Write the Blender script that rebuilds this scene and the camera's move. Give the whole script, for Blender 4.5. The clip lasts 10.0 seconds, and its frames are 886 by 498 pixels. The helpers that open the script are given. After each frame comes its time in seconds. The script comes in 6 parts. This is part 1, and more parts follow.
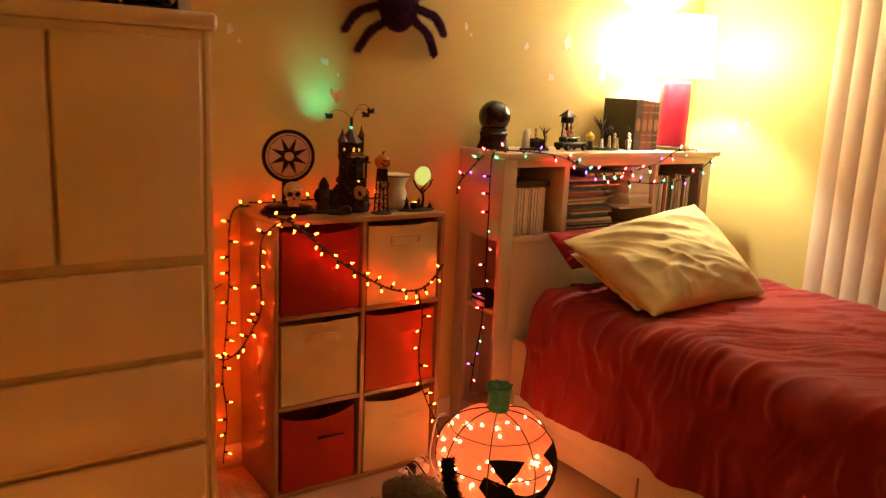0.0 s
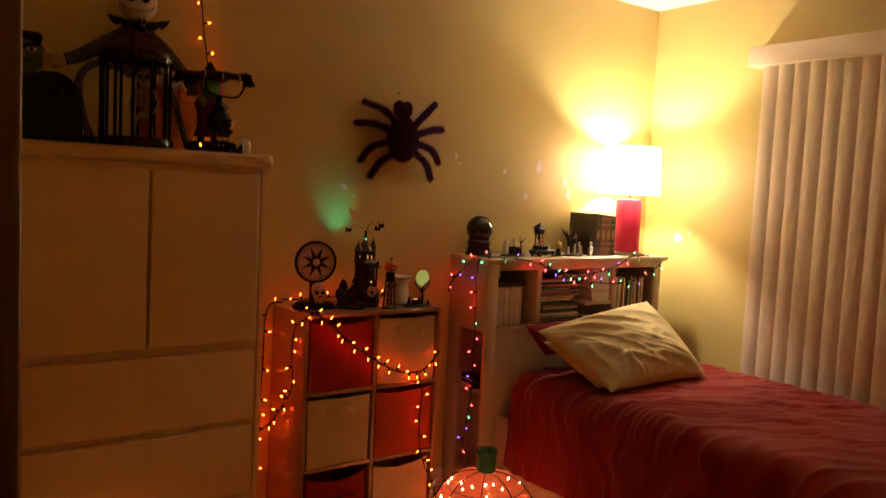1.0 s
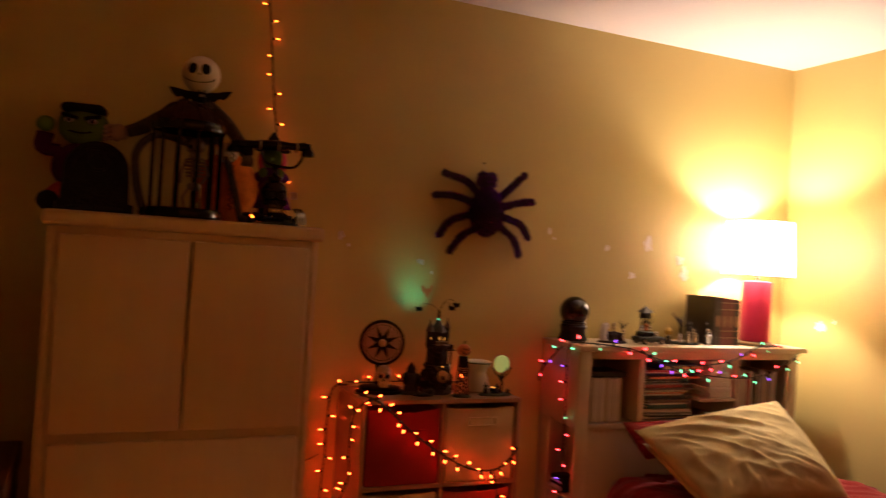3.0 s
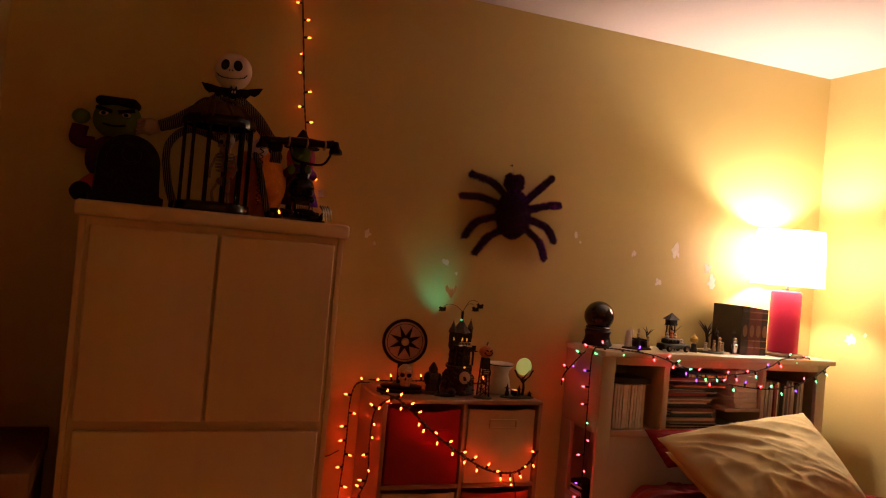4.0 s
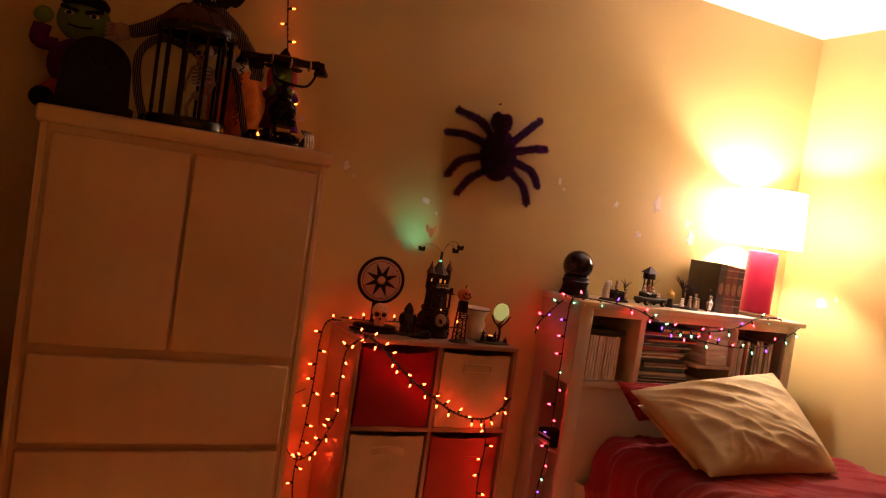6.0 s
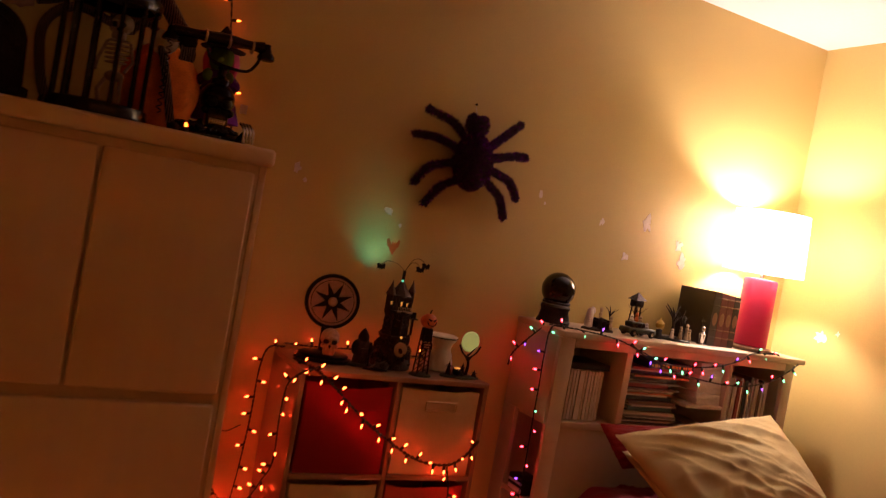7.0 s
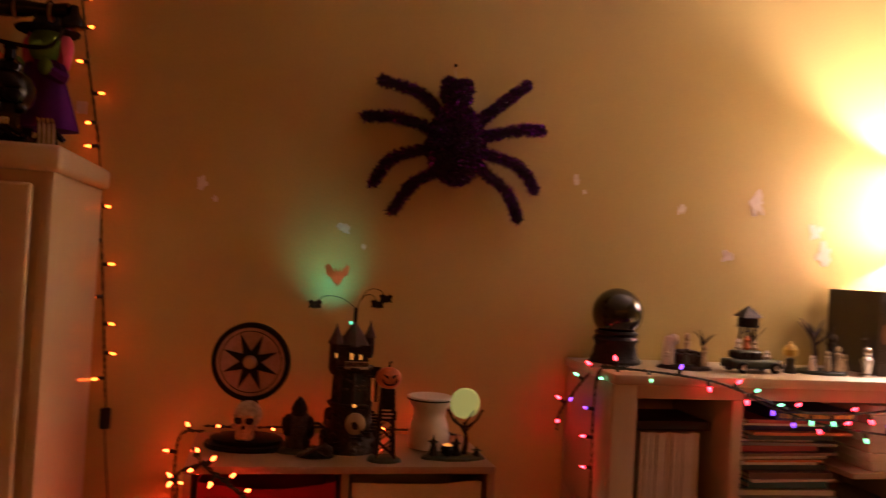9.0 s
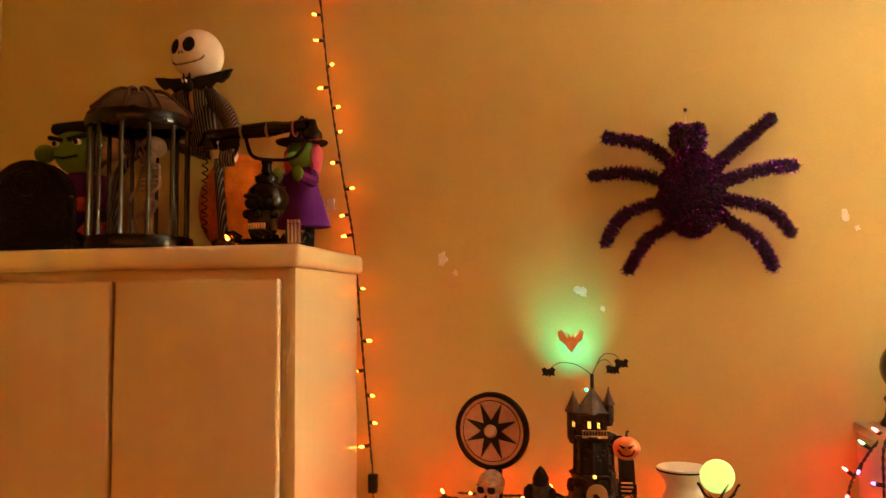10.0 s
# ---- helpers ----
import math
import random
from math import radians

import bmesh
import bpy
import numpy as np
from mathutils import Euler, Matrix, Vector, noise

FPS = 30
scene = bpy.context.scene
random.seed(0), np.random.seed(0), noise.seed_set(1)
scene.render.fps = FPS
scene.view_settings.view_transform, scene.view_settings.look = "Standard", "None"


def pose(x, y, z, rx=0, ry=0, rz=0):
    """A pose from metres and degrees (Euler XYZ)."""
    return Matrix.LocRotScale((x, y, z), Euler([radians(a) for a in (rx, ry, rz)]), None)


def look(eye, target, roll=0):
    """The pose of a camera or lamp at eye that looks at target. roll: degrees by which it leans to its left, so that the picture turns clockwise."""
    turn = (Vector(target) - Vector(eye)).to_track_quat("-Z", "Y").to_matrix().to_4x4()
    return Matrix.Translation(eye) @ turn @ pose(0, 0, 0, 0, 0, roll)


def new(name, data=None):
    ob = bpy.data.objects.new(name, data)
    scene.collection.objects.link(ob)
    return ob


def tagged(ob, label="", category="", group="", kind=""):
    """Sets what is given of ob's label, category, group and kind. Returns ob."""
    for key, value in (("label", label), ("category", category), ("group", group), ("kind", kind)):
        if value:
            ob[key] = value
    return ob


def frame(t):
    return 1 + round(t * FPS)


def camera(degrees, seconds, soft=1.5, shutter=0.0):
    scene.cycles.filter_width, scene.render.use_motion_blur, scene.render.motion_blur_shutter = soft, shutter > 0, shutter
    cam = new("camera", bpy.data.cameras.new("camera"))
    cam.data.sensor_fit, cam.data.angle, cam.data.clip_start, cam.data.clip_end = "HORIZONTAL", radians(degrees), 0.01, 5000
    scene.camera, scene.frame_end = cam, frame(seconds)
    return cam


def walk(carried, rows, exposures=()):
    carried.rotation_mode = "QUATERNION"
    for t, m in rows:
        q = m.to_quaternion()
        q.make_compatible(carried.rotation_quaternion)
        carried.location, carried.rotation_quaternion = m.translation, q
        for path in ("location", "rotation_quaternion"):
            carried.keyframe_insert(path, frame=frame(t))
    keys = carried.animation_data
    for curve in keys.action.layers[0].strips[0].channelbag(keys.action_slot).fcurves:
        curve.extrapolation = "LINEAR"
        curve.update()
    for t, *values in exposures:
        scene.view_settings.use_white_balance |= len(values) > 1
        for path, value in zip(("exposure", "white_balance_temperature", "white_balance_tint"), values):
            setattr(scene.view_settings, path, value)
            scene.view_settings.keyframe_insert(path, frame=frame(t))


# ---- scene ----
cam = camera(58.9, 10.0, soft=1.1, shutter=0.4)
PATH = [
    (0, (-1.513, -2.517, 1.339), (-0.404, -0.902, 0.939), 2.6),
    (0.5, (-1.799, -2.723, 1.368), (-0.65, -1.115, 1.067), 5.3),
    (1, (-1.919, -2.963, 1.419), (-0.75, -1.348, 1.267), 2.8),
    (1.5, (-1.95, -3.073, 1.458), (-0.766, -1.463, 1.392), 3.9),
    (2, (-1.883, -2.98, 1.453), (-0.687, -1.377, 1.447), 4.6),
    (2.5, (-1.712, -2.874, 1.443), (-0.59, -1.218, 1.454), 3.0),
    (3, (-1.49, -2.891, 1.431), (-0.684, -1.061, 1.454), 3.5),
    (3.2, (-1.432, -2.934, 1.421), (-0.751, -1.054, 1.455), 3.8),
    (4.3, (-1.507, -2.887, 1.419), (-0.751, -1.036, 1.439), 5.4),
    (4.5, (-1.53, -2.879, 1.427), (-0.78, -1.025, 1.438), 5.8),
    (5, (-1.668, -2.789, 1.408), (-0.757, -1.009, 1.392), 6.5),
    (5.2, (-1.697, -2.767, 1.394), (-0.697, -1.035, 1.346), 7.7),
    (6.3, (-1.464, -2.747, 1.363), (-0.64, -0.928, 1.267), 8.5),
    (6.5, (-1.455, -2.689, 1.385), (-0.602, -0.883, 1.274), 8.9),
    (7, (-1.338, -2.425, 1.381), (-0.419, -0.649, 1.333), 10.2),
    (7.5, (-1.133, -2.323, 1.376), (-0.267, -0.521, 1.434), 10.6),
    (8, (-0.915, -2.241, 1.369), (-0.235, -0.362, 1.422), 8.2),
    (8.5, (-0.74, -1.988, 1.354), (-0.033, -0.118, 1.393), 7.6),
    (9, (-0.482, -1.892, 1.339), (-0.05, 0.061, 1.377), 3.3),
    (9.5, (-0.304, -1.873, 1.364), (-0.48, 0.118, 1.439), 1.3),
    (10, (-0.271, -1.887, 1.381), (-0.655, 0.07, 1.524), -0.5),
]
EXPOSURES = [(0.0, 0.88, 6400, 12), (0.4, 0.48, 6400, 14), (0.8, -0.16, 6400, 19), (1.2, -0.33, 6400, 23), (2.0, -0.28, 6400, 27), (3.2, -0.44, 6400, 39), (4.5, -0.52, 6400, 43), (5.2, -0.15, 6400, 48),
             (6.5, -0.03, 6400, 58), (7.0, -0.53, 6400, 51), (7.5, -1.03, 6400, 44), (8.0, -0.2, 6400, 50), (8.5, -0.03, 6400, 55), (9.0, -0.45, 6400, 54), (9.5, 1.0, 6400, 28), (10.0, 1.52, 6300, 12)]
walk(cam, [(t, look(eye, target, roll)) for t, eye, target, roll in PATH], EXPOSURES)

# ---- light: one table lamp, coloured bulbs and a lit pumpkin; night outside ----
LAMP_AT = (1.293, -0.174)
LAMP_WATTS = 66.0
BULB_GLOW = 20.0        # orange string bulbs
MULTI_GLOW = 11.0       # multicoloured string bulbs
PUMPKIN_GLOW = 70.0    # bulbs inside the wire pumpkin
GREEN_WATTS = 0.95
ROOM_GLOW = 22.0        # larger amber bulbs out of view; floor ones mirrored in drawers, wall ones added fill

world = bpy.data.worlds.new("night")
world.use_nodes = True
world.node_tree.nodes["Background"].inputs[0].default_value = (0.01, 0.013, 0.02, 1)
world.node_tree.nodes["Background"].inputs[1].default_value = 0.1
scene.world = world


def lamp(name, kind, watts, colour, m, radius=0.03):
    data = bpy.data.lights.new(name, kind)
    data.energy, data.color = watts, colour
    data.shadow_soft_size = radius
    ob = new(name, data)
    ob.matrix_world = m
    return ob


lamp("table_lamp_bulb", "POINT", LAMP_WATTS, (1.0, 0.885, 0.66), pose(LAMP_AT[0], LAMP_AT[1], 1.585), 0.035)
green = lamp("green_spot_bulb", "SPOT", GREEN_WATTS, (0.0, 1.0, 0.72), look((-0.318, -0.110, 1.20), (-0.338, 0.0, 1.32)), 0.03)
green.data.spot_size, green.data.spot_blend = radians(74), 1.0

# ---- materials ----


def srgb(r, g, b):
    return tuple((c / 255 / 12.92) if c < 11 else ((c / 255 + 0.055) / 1.055) ** 2.4 for c in (r, g, b))


def mat(name, base, rough=0.6, metal=0.0, vary=0.12, scale=6.0, fine=120.0, bump=0.1, stretch=(1, 1, 1), rand=0.0, spec=0.5, coat=0.0, sheen=0.0, distance=0.002, coat_rough=0.09):
    """A painted, wooden, cloth or metal surface: base colour with coarse and fine variation, fine relief, uneven gloss."""
    m = bpy.data.materials.new(name)
    m.use_nodes = True
    nt = m.node_tree
    b = nt.nodes["Principled BSDF"]
    b.inputs["Metallic"].default_value = metal
    b.inputs["Specular IOR Level"].default_value = spec
    b.inputs["Coat Weight"].default_value = coat
    b.inputs["Coat Roughness"].default_value = coat_rough
    b.inputs["Sheen Weight"].default_value = sheen
    co = nt.nodes.new("ShaderNodeTexCoord")
    mp = nt.nodes.new("ShaderNodeMapping")
    mp.inputs["Scale"].default_value = stretch
    nt.links.new(co.outputs["Object"], mp.inputs[0])
    n1 = nt.nodes.new("ShaderNodeTexNoise")
    n1.inputs["Scale"].default_value, n1.inputs["Detail"].default_value = scale, 4
    n2 = nt.nodes.new("ShaderNodeTexNoise")
    n2.inputs["Scale"].default_value, n2.inputs["Detail"].default_value = fine, 3
    for n in (n1, n2):
        nt.links.new(mp.outputs[0], n.inputs["Vector"])
    add = nt.nodes.new("ShaderNodeMath")
    add.operation = "ADD"
    nt.links.new(n1.outputs[0], add.inputs[0])
    nt.links.new(n2.outputs[0], add.inputs[1])
    rng = nt.nodes.new("ShaderNodeMapRange")
    rng.inputs["From Min"].default_value, rng.inputs["From Max"].default_value = 0.6, 1.4
    rng.inputs["To Min"].default_value, rng.inputs["To Max"].default_value = 1 - vary, 1 + vary
    nt.links.new(add.outputs[0], rng.inputs[0])
    mul = nt.nodes.new("ShaderNodeVectorMath")
    mul.operation = "SCALE"
    mul.inputs[0].default_value = base
    nt.links.new(rng.outputs[0], mul.inputs["Scale"])
    out = mul.outputs[0]
    if rand:
        info = nt.nodes.new("ShaderNodeObjectInfo")
        r2 = nt.nodes.new("ShaderNodeMapRange")
        r2.inputs["To Min"].default_value, r2.inputs["To Max"].default_value = 1 - rand, 1 + rand
        nt.links.new(info.outputs["Random"], r2.inputs[0])
        m2 = nt.nodes.new("ShaderNodeVectorMath")
        m2.operation = "SCALE"
        nt.links.new(out, m2.inputs[0])
        nt.links.new(r2.outputs[0], m2.inputs["Scale"])
        out = m2.outputs[0]
    nt.links.new(out, b.inputs["Base Color"])
    rr = nt.nodes.new("ShaderNodeMapRange")
    rr.inputs["To Min"].default_value, rr.inputs["To Max"].default_value = max(0.02, rough - 0.1), min(1, rough + 0.1)
    nt.links.new(n1.outputs[0], rr.inputs[0])
    nt.links.new(rr.outputs[0], b.inputs["Roughness"])
    if bump:
        bp = nt.nodes.new("ShaderNodeBump")
        bp.inputs["Strength"].default_value, bp.inputs["Distance"].default_value = bump, distance
        nt.links.new(n2.outputs[0], bp.inputs["Height"])
        nt.links.new(bp.outputs[0], b.inputs["Normal"])
    return m


def glow(name, colour, strength):
    m = bpy.data.materials.new(name)
    m.use_nodes = True
    b = m.node_tree.nodes["Principled BSDF"]
    b.inputs["Base Color"].default_value = (*colour, 1)
    b.inputs["Roughness"].default_value = 0.25
    b.inputs["Emission Color"].default_value = (*colour, 1)
    b.inputs["Emission Strength"].default_value = strength
    return m


def thin(name, colour, clear=0.0, through_it=0.5, weave=0.0):
    """Thin cloth or lampshade: light comes through it, and a share of it is open."""
    m = bpy.data.materials.new(name)
    m.use_nodes = True
    nt = m.node_tree
    nt.nodes.remove(nt.nodes["Principled BSDF"])
    out = nt.nodes["Material Output"]
    di, tr, op = (nt.nodes.new("ShaderNodeBsdf" + k) for k in ("Diffuse", "Translucent", "Transparent"))
    co = nt.nodes.new("ShaderNodeTexCoord")
    n = nt.nodes.new("ShaderNodeTexNoise")
    n.inputs["Scale"].default_value = 90.0
    nt.links.new(co.outputs["Object"], n.inputs["Vector"])
    mr = nt.nodes.new("ShaderNodeMapRange")
    mr.inputs["To Min"].default_value, mr.inputs["To Max"].default_value = 0.85, 1.15
    nt.links.new(n.outputs[0], mr.inputs[0])
    sc = nt.nodes.new("ShaderNodeVectorMath")
    sc.operation = "SCALE"
    sc.inputs[0].default_value = colour
    nt.links.new(mr.outputs[0], sc.inputs["Scale"])
    nt.links.new(sc.outputs[0], di.inputs[0])
    nt.links.new(sc.outputs[0], tr.inputs[0])
    a, b = nt.nodes.new("ShaderNodeMixShader"), nt.nodes.new("ShaderNodeMixShader")
    a.inputs[0].default_value = through_it
    nt.links.new(di.outputs[0], a.inputs[1])
    nt.links.new(tr.outputs[0], a.inputs[2])
    b.inputs[0].default_value = clear
    nt.links.new(a.outputs[0], b.inputs[1])
    nt.links.new(op.outputs[0], b.inputs[2])
    nt.links.new(b.outputs[0], out.inputs[0])
    return m


M_WALL = mat("wall_paint", (0.56, 0.44, 0.145), 0.5, vary=0.05, scale=1.5, fine=160, bump=0.25)
M_CEIL = mat("ceiling_paint", (0.72, 0.66, 0.63), 0.9, vary=0.04, scale=2, fine=90, bump=0.5)
M_FLOOR = mat("carpet", (0.46, 0.36, 0.25), 0.95, vary=0.25, scale=5, fine=260, bump=1.0, spec=0.1, distance=0.006)
M_TRIM = mat("white_trim", (0.70, 0.66, 0.58), 0.4, vary=0.05)
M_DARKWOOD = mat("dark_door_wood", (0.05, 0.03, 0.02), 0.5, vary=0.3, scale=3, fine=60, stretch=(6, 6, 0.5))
M_DRESSER = mat("cream_laminate", (0.62, 0.51, 0.32), 0.36, coat=0.3, coat_rough=0.13, vary=0.04, scale=4, fine=220, stretch=(7, 7, 0.5), bump=0.06)
M_SHELF = mat("beige_shelf_board", (0.29, 0.175, 0.10), 0.36, coat=0.35, vary=0.12, scale=4, fine=120, stretch=(1, 1, 6), bump=0.08)
M_HEAD = mat("white_painted_wood", (0.54, 0.45, 0.33), 0.4, vary=0.06, scale=5, fine=140, stretch=(5, 5, 0.6), bump=0.06)
M_REDBIN = mat("red_bin_fabric", (0.27, 0.024, 0.014), 0.9, vary=0.18, scale=9, fine=500, bump=0.6, spec=0.15)
M_ORANGEBIN = mat("orange_bin_fabric", (0.40, 0.07, 0.028), 0.9, vary=0.18, scale=9, fine=500, bump=0.6, spec=0.15)
M_CREAMBIN = mat("cream_bin_fabric", (0.52, 0.45, 0.26), 0.9, vary=0.2, scale=9, fine=500, bump=0.6, spec=0.15)
M_BLIND = mat("ivory_blind_vinyl", (0.60, 0.48, 0.33), 0.5, vary=0.03, scale=3, fine=300, bump=0.04)
M_QUILT = mat("red_quilt_cotton", (0.215, 0.014, 0.010), 0.9, vary=0.22, scale=7, fine=400, bump=0.7, spec=0.1, sheen=0.15)
M_SHEET = mat("cream_sheet_cotton", (0.62, 0.52, 0.36), 0.9, vary=0.08, scale=8, fine=400, bump=0.4, spec=0.15)
M_PILLOW = mat("cream_pillow_cotton", (0.48, 0.39, 0.18), 0.9, vary=0.08, scale=8, fine=420, bump=0.4, spec=0.15)
M_BLACK = mat("black_plastic", (0.008, 0.0075, 0.0075), 0.5, vary=0.3, bump=0.15, spec=0.15)
M_CABLE = mat("dark_green_cable", (0.010, 0.016, 0.009), 0.5, vary=0.2, bump=0)
M_WHITECABLE = mat("white_cable", (0.6, 0.58, 0.52), 0.5, vary=0.08, bump=0)
M_REDLAMP = mat("crimson_lamp_glaze", (0.50, 0.012, 0.05), 0.55, vary=0.08, scale=12, bump=0.2, fine=300)
M_SHADE = thin("white_lamp_shade", (0.90, 0.85, 0.74), 0.0, 0.62)
M_CHROME = mat("steel", (0.55, 0.53, 0.5), 0.25, metal=1.0, vary=0.05, bump=0.05)
M_ORANGE = glow("orange_bulb", (1.0, 0.13, 0.006), BULB_GLOW * 1.0)
M_REDORANGE = glow("red_orange_bulb", (1.0, 0.062, 0.005), BULB_GLOW * 2.4)
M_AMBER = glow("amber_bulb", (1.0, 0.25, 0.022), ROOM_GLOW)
M_MULTI = [glow("red_bulb", (1.0, 0.022, 0.018), MULTI_GLOW * 4.5), glow("green_bulb", (0.10, 1.0, 0.40), MULTI_GLOW * 0.5), glow("violet_bulb", (0.28, 0.10, 1.0), MULTI_GLOW * 0.4)]
M_WARM = glow("warm_white_bulb", (1.0, 0.42, 0.14), PUMPKIN_GLOW)

# ---- mesh helpers ----


def link(name, data, parent=None):
    ob = new(name, data)
    if parent:
        ob.parent = parent
    return ob


def part(name, bm, material, parent, label="", smooth=True, angle=35):
    """Links a bmesh as one mesh object under a thing or a part."""
    me = bpy.data.meshes.new(name)
    bmesh.ops.recalc_face_normals(bm, faces=bm.faces)
    for f in bm.faces:
        f.smooth = smooth
    bm.to_mesh(me)
    bm.free()
    if smooth:
        me.set_sharp_from_angle(angle=radians(angle))
    for x in (material if isinstance(material, (list, tuple)) else [material]):
        me.materials.append(x)
    ob = link(name, me, parent)
    return tagged(ob, label)


def thing(name, label, category, at=(0, 0, 0), rz=0, group="", kind=""):
    e = new(name)
    e.matrix_world = pose(*at, 0, 0, rz)
    e.empty_display_size = 0.05
    return tagged(e, label, category, group, kind)


def solo(name, bm, material, label, category, at=(0, 0, 0), rz=0, group="", kind="", **k):
    ob = part(name, bm, material, None, **k)
    ob.matrix_world = pose(*at, 0, 0, rz)
    return tagged(ob, label, category, group, kind)


def B():
    return bmesh.new()


def box(bm, x0, x1, y0, y1, z0, z1, bevel=0.0, seg=2, mi=0):
    v = [bm.verts.new((x, y, z)) for x in (x0, x1) for y in (y0, y1) for z in (z0, z1)]
    fs = [bm.faces.new([v[i] for i in q]) for q in ((0, 1, 3, 2), (4, 6, 7, 5), (0, 4, 5, 1), (2, 3, 7, 6), (0, 2, 6, 4), (1, 5, 7, 3))]
    for f in fs:
        f.material_index = mi
    if bevel:
        es = list({e for f in fs for e in f.edges})
        for f in bmesh.ops.bevel(bm, geom=es, offset=bevel, segments=seg, affect="EDGES", profile=0.5)["faces"]:
            f.material_index = mi
    return bm


def lathe(bm, profile, seg=24, at=(0, 0, 0), m=None, mi=0, squash=(1, 1), caps=True):
    """Turns a profile of (radius, height) round the z axis; m places it."""
    rings = []
    for r, z in profile:
        ring = []
        for i in range(seg if r > 1e-6 else 1):
            a = 2 * math.pi * i / seg
            p = Vector((r * math.cos(a) * squash[0], r * math.sin(a) * squash[1], z))
            ring.append(bm.verts.new((m @ p if m else p) + Vector(at)))
        rings.append(ring)
    for a, b in zip(rings, rings[1:]):
        for i in range(seg):
            j = (i + 1) % seg
            q = [a[i % len(a)], a[j % len(a)], b[j % len(b)], b[i % len(b)]]
            q = [x for k, x in enumerate(q) if x not in q[:k]]
            if len(q) > 2:
                bm.faces.new(q).material_index = mi
    for ring in (rings[0], rings[-1]) if caps else ():
        if len(ring) > 2:
            bm.faces.new(ring).material_index = mi
    return bm


def tube(bm, pts, r, seg=8, mi=0):
    """A round tube along points; r is one radius or one for each point."""
    pts = [Vector(p) for p in pts]
    rs = r if isinstance(r, (list, tuple)) else [r] * len(pts)
    rings, side = [], None
    for i, p in enumerate(pts):
        d = (pts[min(i + 1, len(pts) - 1)] - pts[max(i - 1, 0)]).normalized()
        if side is None:
            side = d.orthogonal().normalized()
        side = (side - d * side.dot(d)).normalized()
        up = d.cross(side)
        rings.append([bm.verts.new(p + rs[i] * (math.cos(a) * side + math.sin(a) * up)) for a in (2 * math.pi * k / seg for k in range(seg))])
    for a, b in zip(rings, rings[1:]):
        for i in range(seg):
            bm.faces.new([a[i], a[(i + 1) % seg], b[(i + 1) % seg], b[i]]).material_index = mi
    for ring in (rings[0], rings[-1]):
        bm.faces.new(ring).material_index = mi
    return bm


def blob(bm, at, radii, sub=2, m=None, rough=0.0, freq=20.0, mi=0):
    """A rounded lump with an uneven surface."""
    got = bmesh.ops.create_icosphere(bm, subdivisions=sub, radius=1.0)["verts"]
    for v in got:
        p = v.co.copy()
        if rough:
            p *= 1 + rough * noise.noise(p * 2.5 + Vector(at) * freq)
        p = Vector((p.x * radii[0], p.y * radii[1], p.z * radii[2]))
        v.co = (m @ p if m else p) + Vector(at)
    for f in {f for v in got for f in v.link_faces}:
        f.material_index = mi
    return bm


def smooth_path(pts, n=8):
    """A Catmull-Rom path through points."""
    p = [Vector(q) for q in pts]
    p = [p[0] * 2 - p[1]] + p + [p[-1] * 2 - p[-2]]
    out = []
    for i in range(1, len(p) - 2):
        for k in range(n):
            t = k / n
            out.append(0.5 * ((2 * p[i]) + (p[i + 1] - p[i - 1]) * t + (2 * p[i - 1] - 5 * p[i] + 4 * p[i + 1] - p[i + 2]) * t * t + (3 * p[i] - p[i - 1] - 3 * p[i + 1] + p[i + 2]) * t ** 3))
    return out + [p[-2]]


def grid(bm, nu, nv, f, mi=0):
    """A sheet of nu by nv cells from a function of (u, v)."""
    vs = [[bm.verts.new(f(i / nu, j / nv)) for j in range(nv + 1)] for i in range(nu + 1)]
    for i in range(nu):
        for j in range(nv):
            bm.faces.new([vs[i][j], vs[i + 1][j], vs[i + 1][j + 1], vs[i][j + 1]]).material_index = mi
    return bm


def thicken(bm, faces, thickness):
    """Gives a sheet its thickness."""
    bm.normal_update()
    bmesh.ops.solidify(bm, geom=faces, thickness=thickness)


# ---- the room ----
XE, XW, YS, ZC = 1.64, -1.905, -4.3, 2.47
XB = -3.1
solo("wall_north", box(B(), XB - 0.12, XE + 0.12, 0, 0.12, 0, ZC), M_WALL, "yellow-painted plaster wall behind the shelf and headboard", "wall", kind="structure")
solo("wall_east", box(B(), XE, XE + 0.12, YS - 0.12, -0.0005, 0, ZC), M_WALL, "yellow-painted plaster wall beside the bed", "wall", kind="structure")
solo("wall_west", box(B(), XW - 0.12, XW, -2.36, -0.0005, 0, ZC), M_WALL, "yellow-painted wall ending at the doorway", "wall", kind="structure")
solo("wall_south", box(B(), XB - 0.12, XE + 0.12, YS - 0.12, YS, 0, ZC), M_WALL, "plain yellow wall closing the room", "wall", kind="structure")
solo("wall_hall", box(B(), XB - 0.12, XB, YS, -0.0005, 0, ZC), M_WALL, "plain yellow wall of the passage", "wall", kind="structure")
solo("floor", box(B(), XB - 0.12, XE + 0.12, YS - 0.12, 0.12, -0.1, 0), M_FLOOR, "beige carpeted floor", "floor", kind="structure")
solo("ceiling", box(B(), XB - 0.12, XE + 0.12, YS - 0.12, 0.12, ZC, ZC + 0.1), M_CEIL, "off-white textured ceiling", "ceiling", kind="structure")
solo("baseboard", box(B(), XW, XE, -0.014, -0.0006, 0.001, 0.085, 0.004), M_TRIM, "white painted baseboard along the wall", "baseboard", kind="structure")
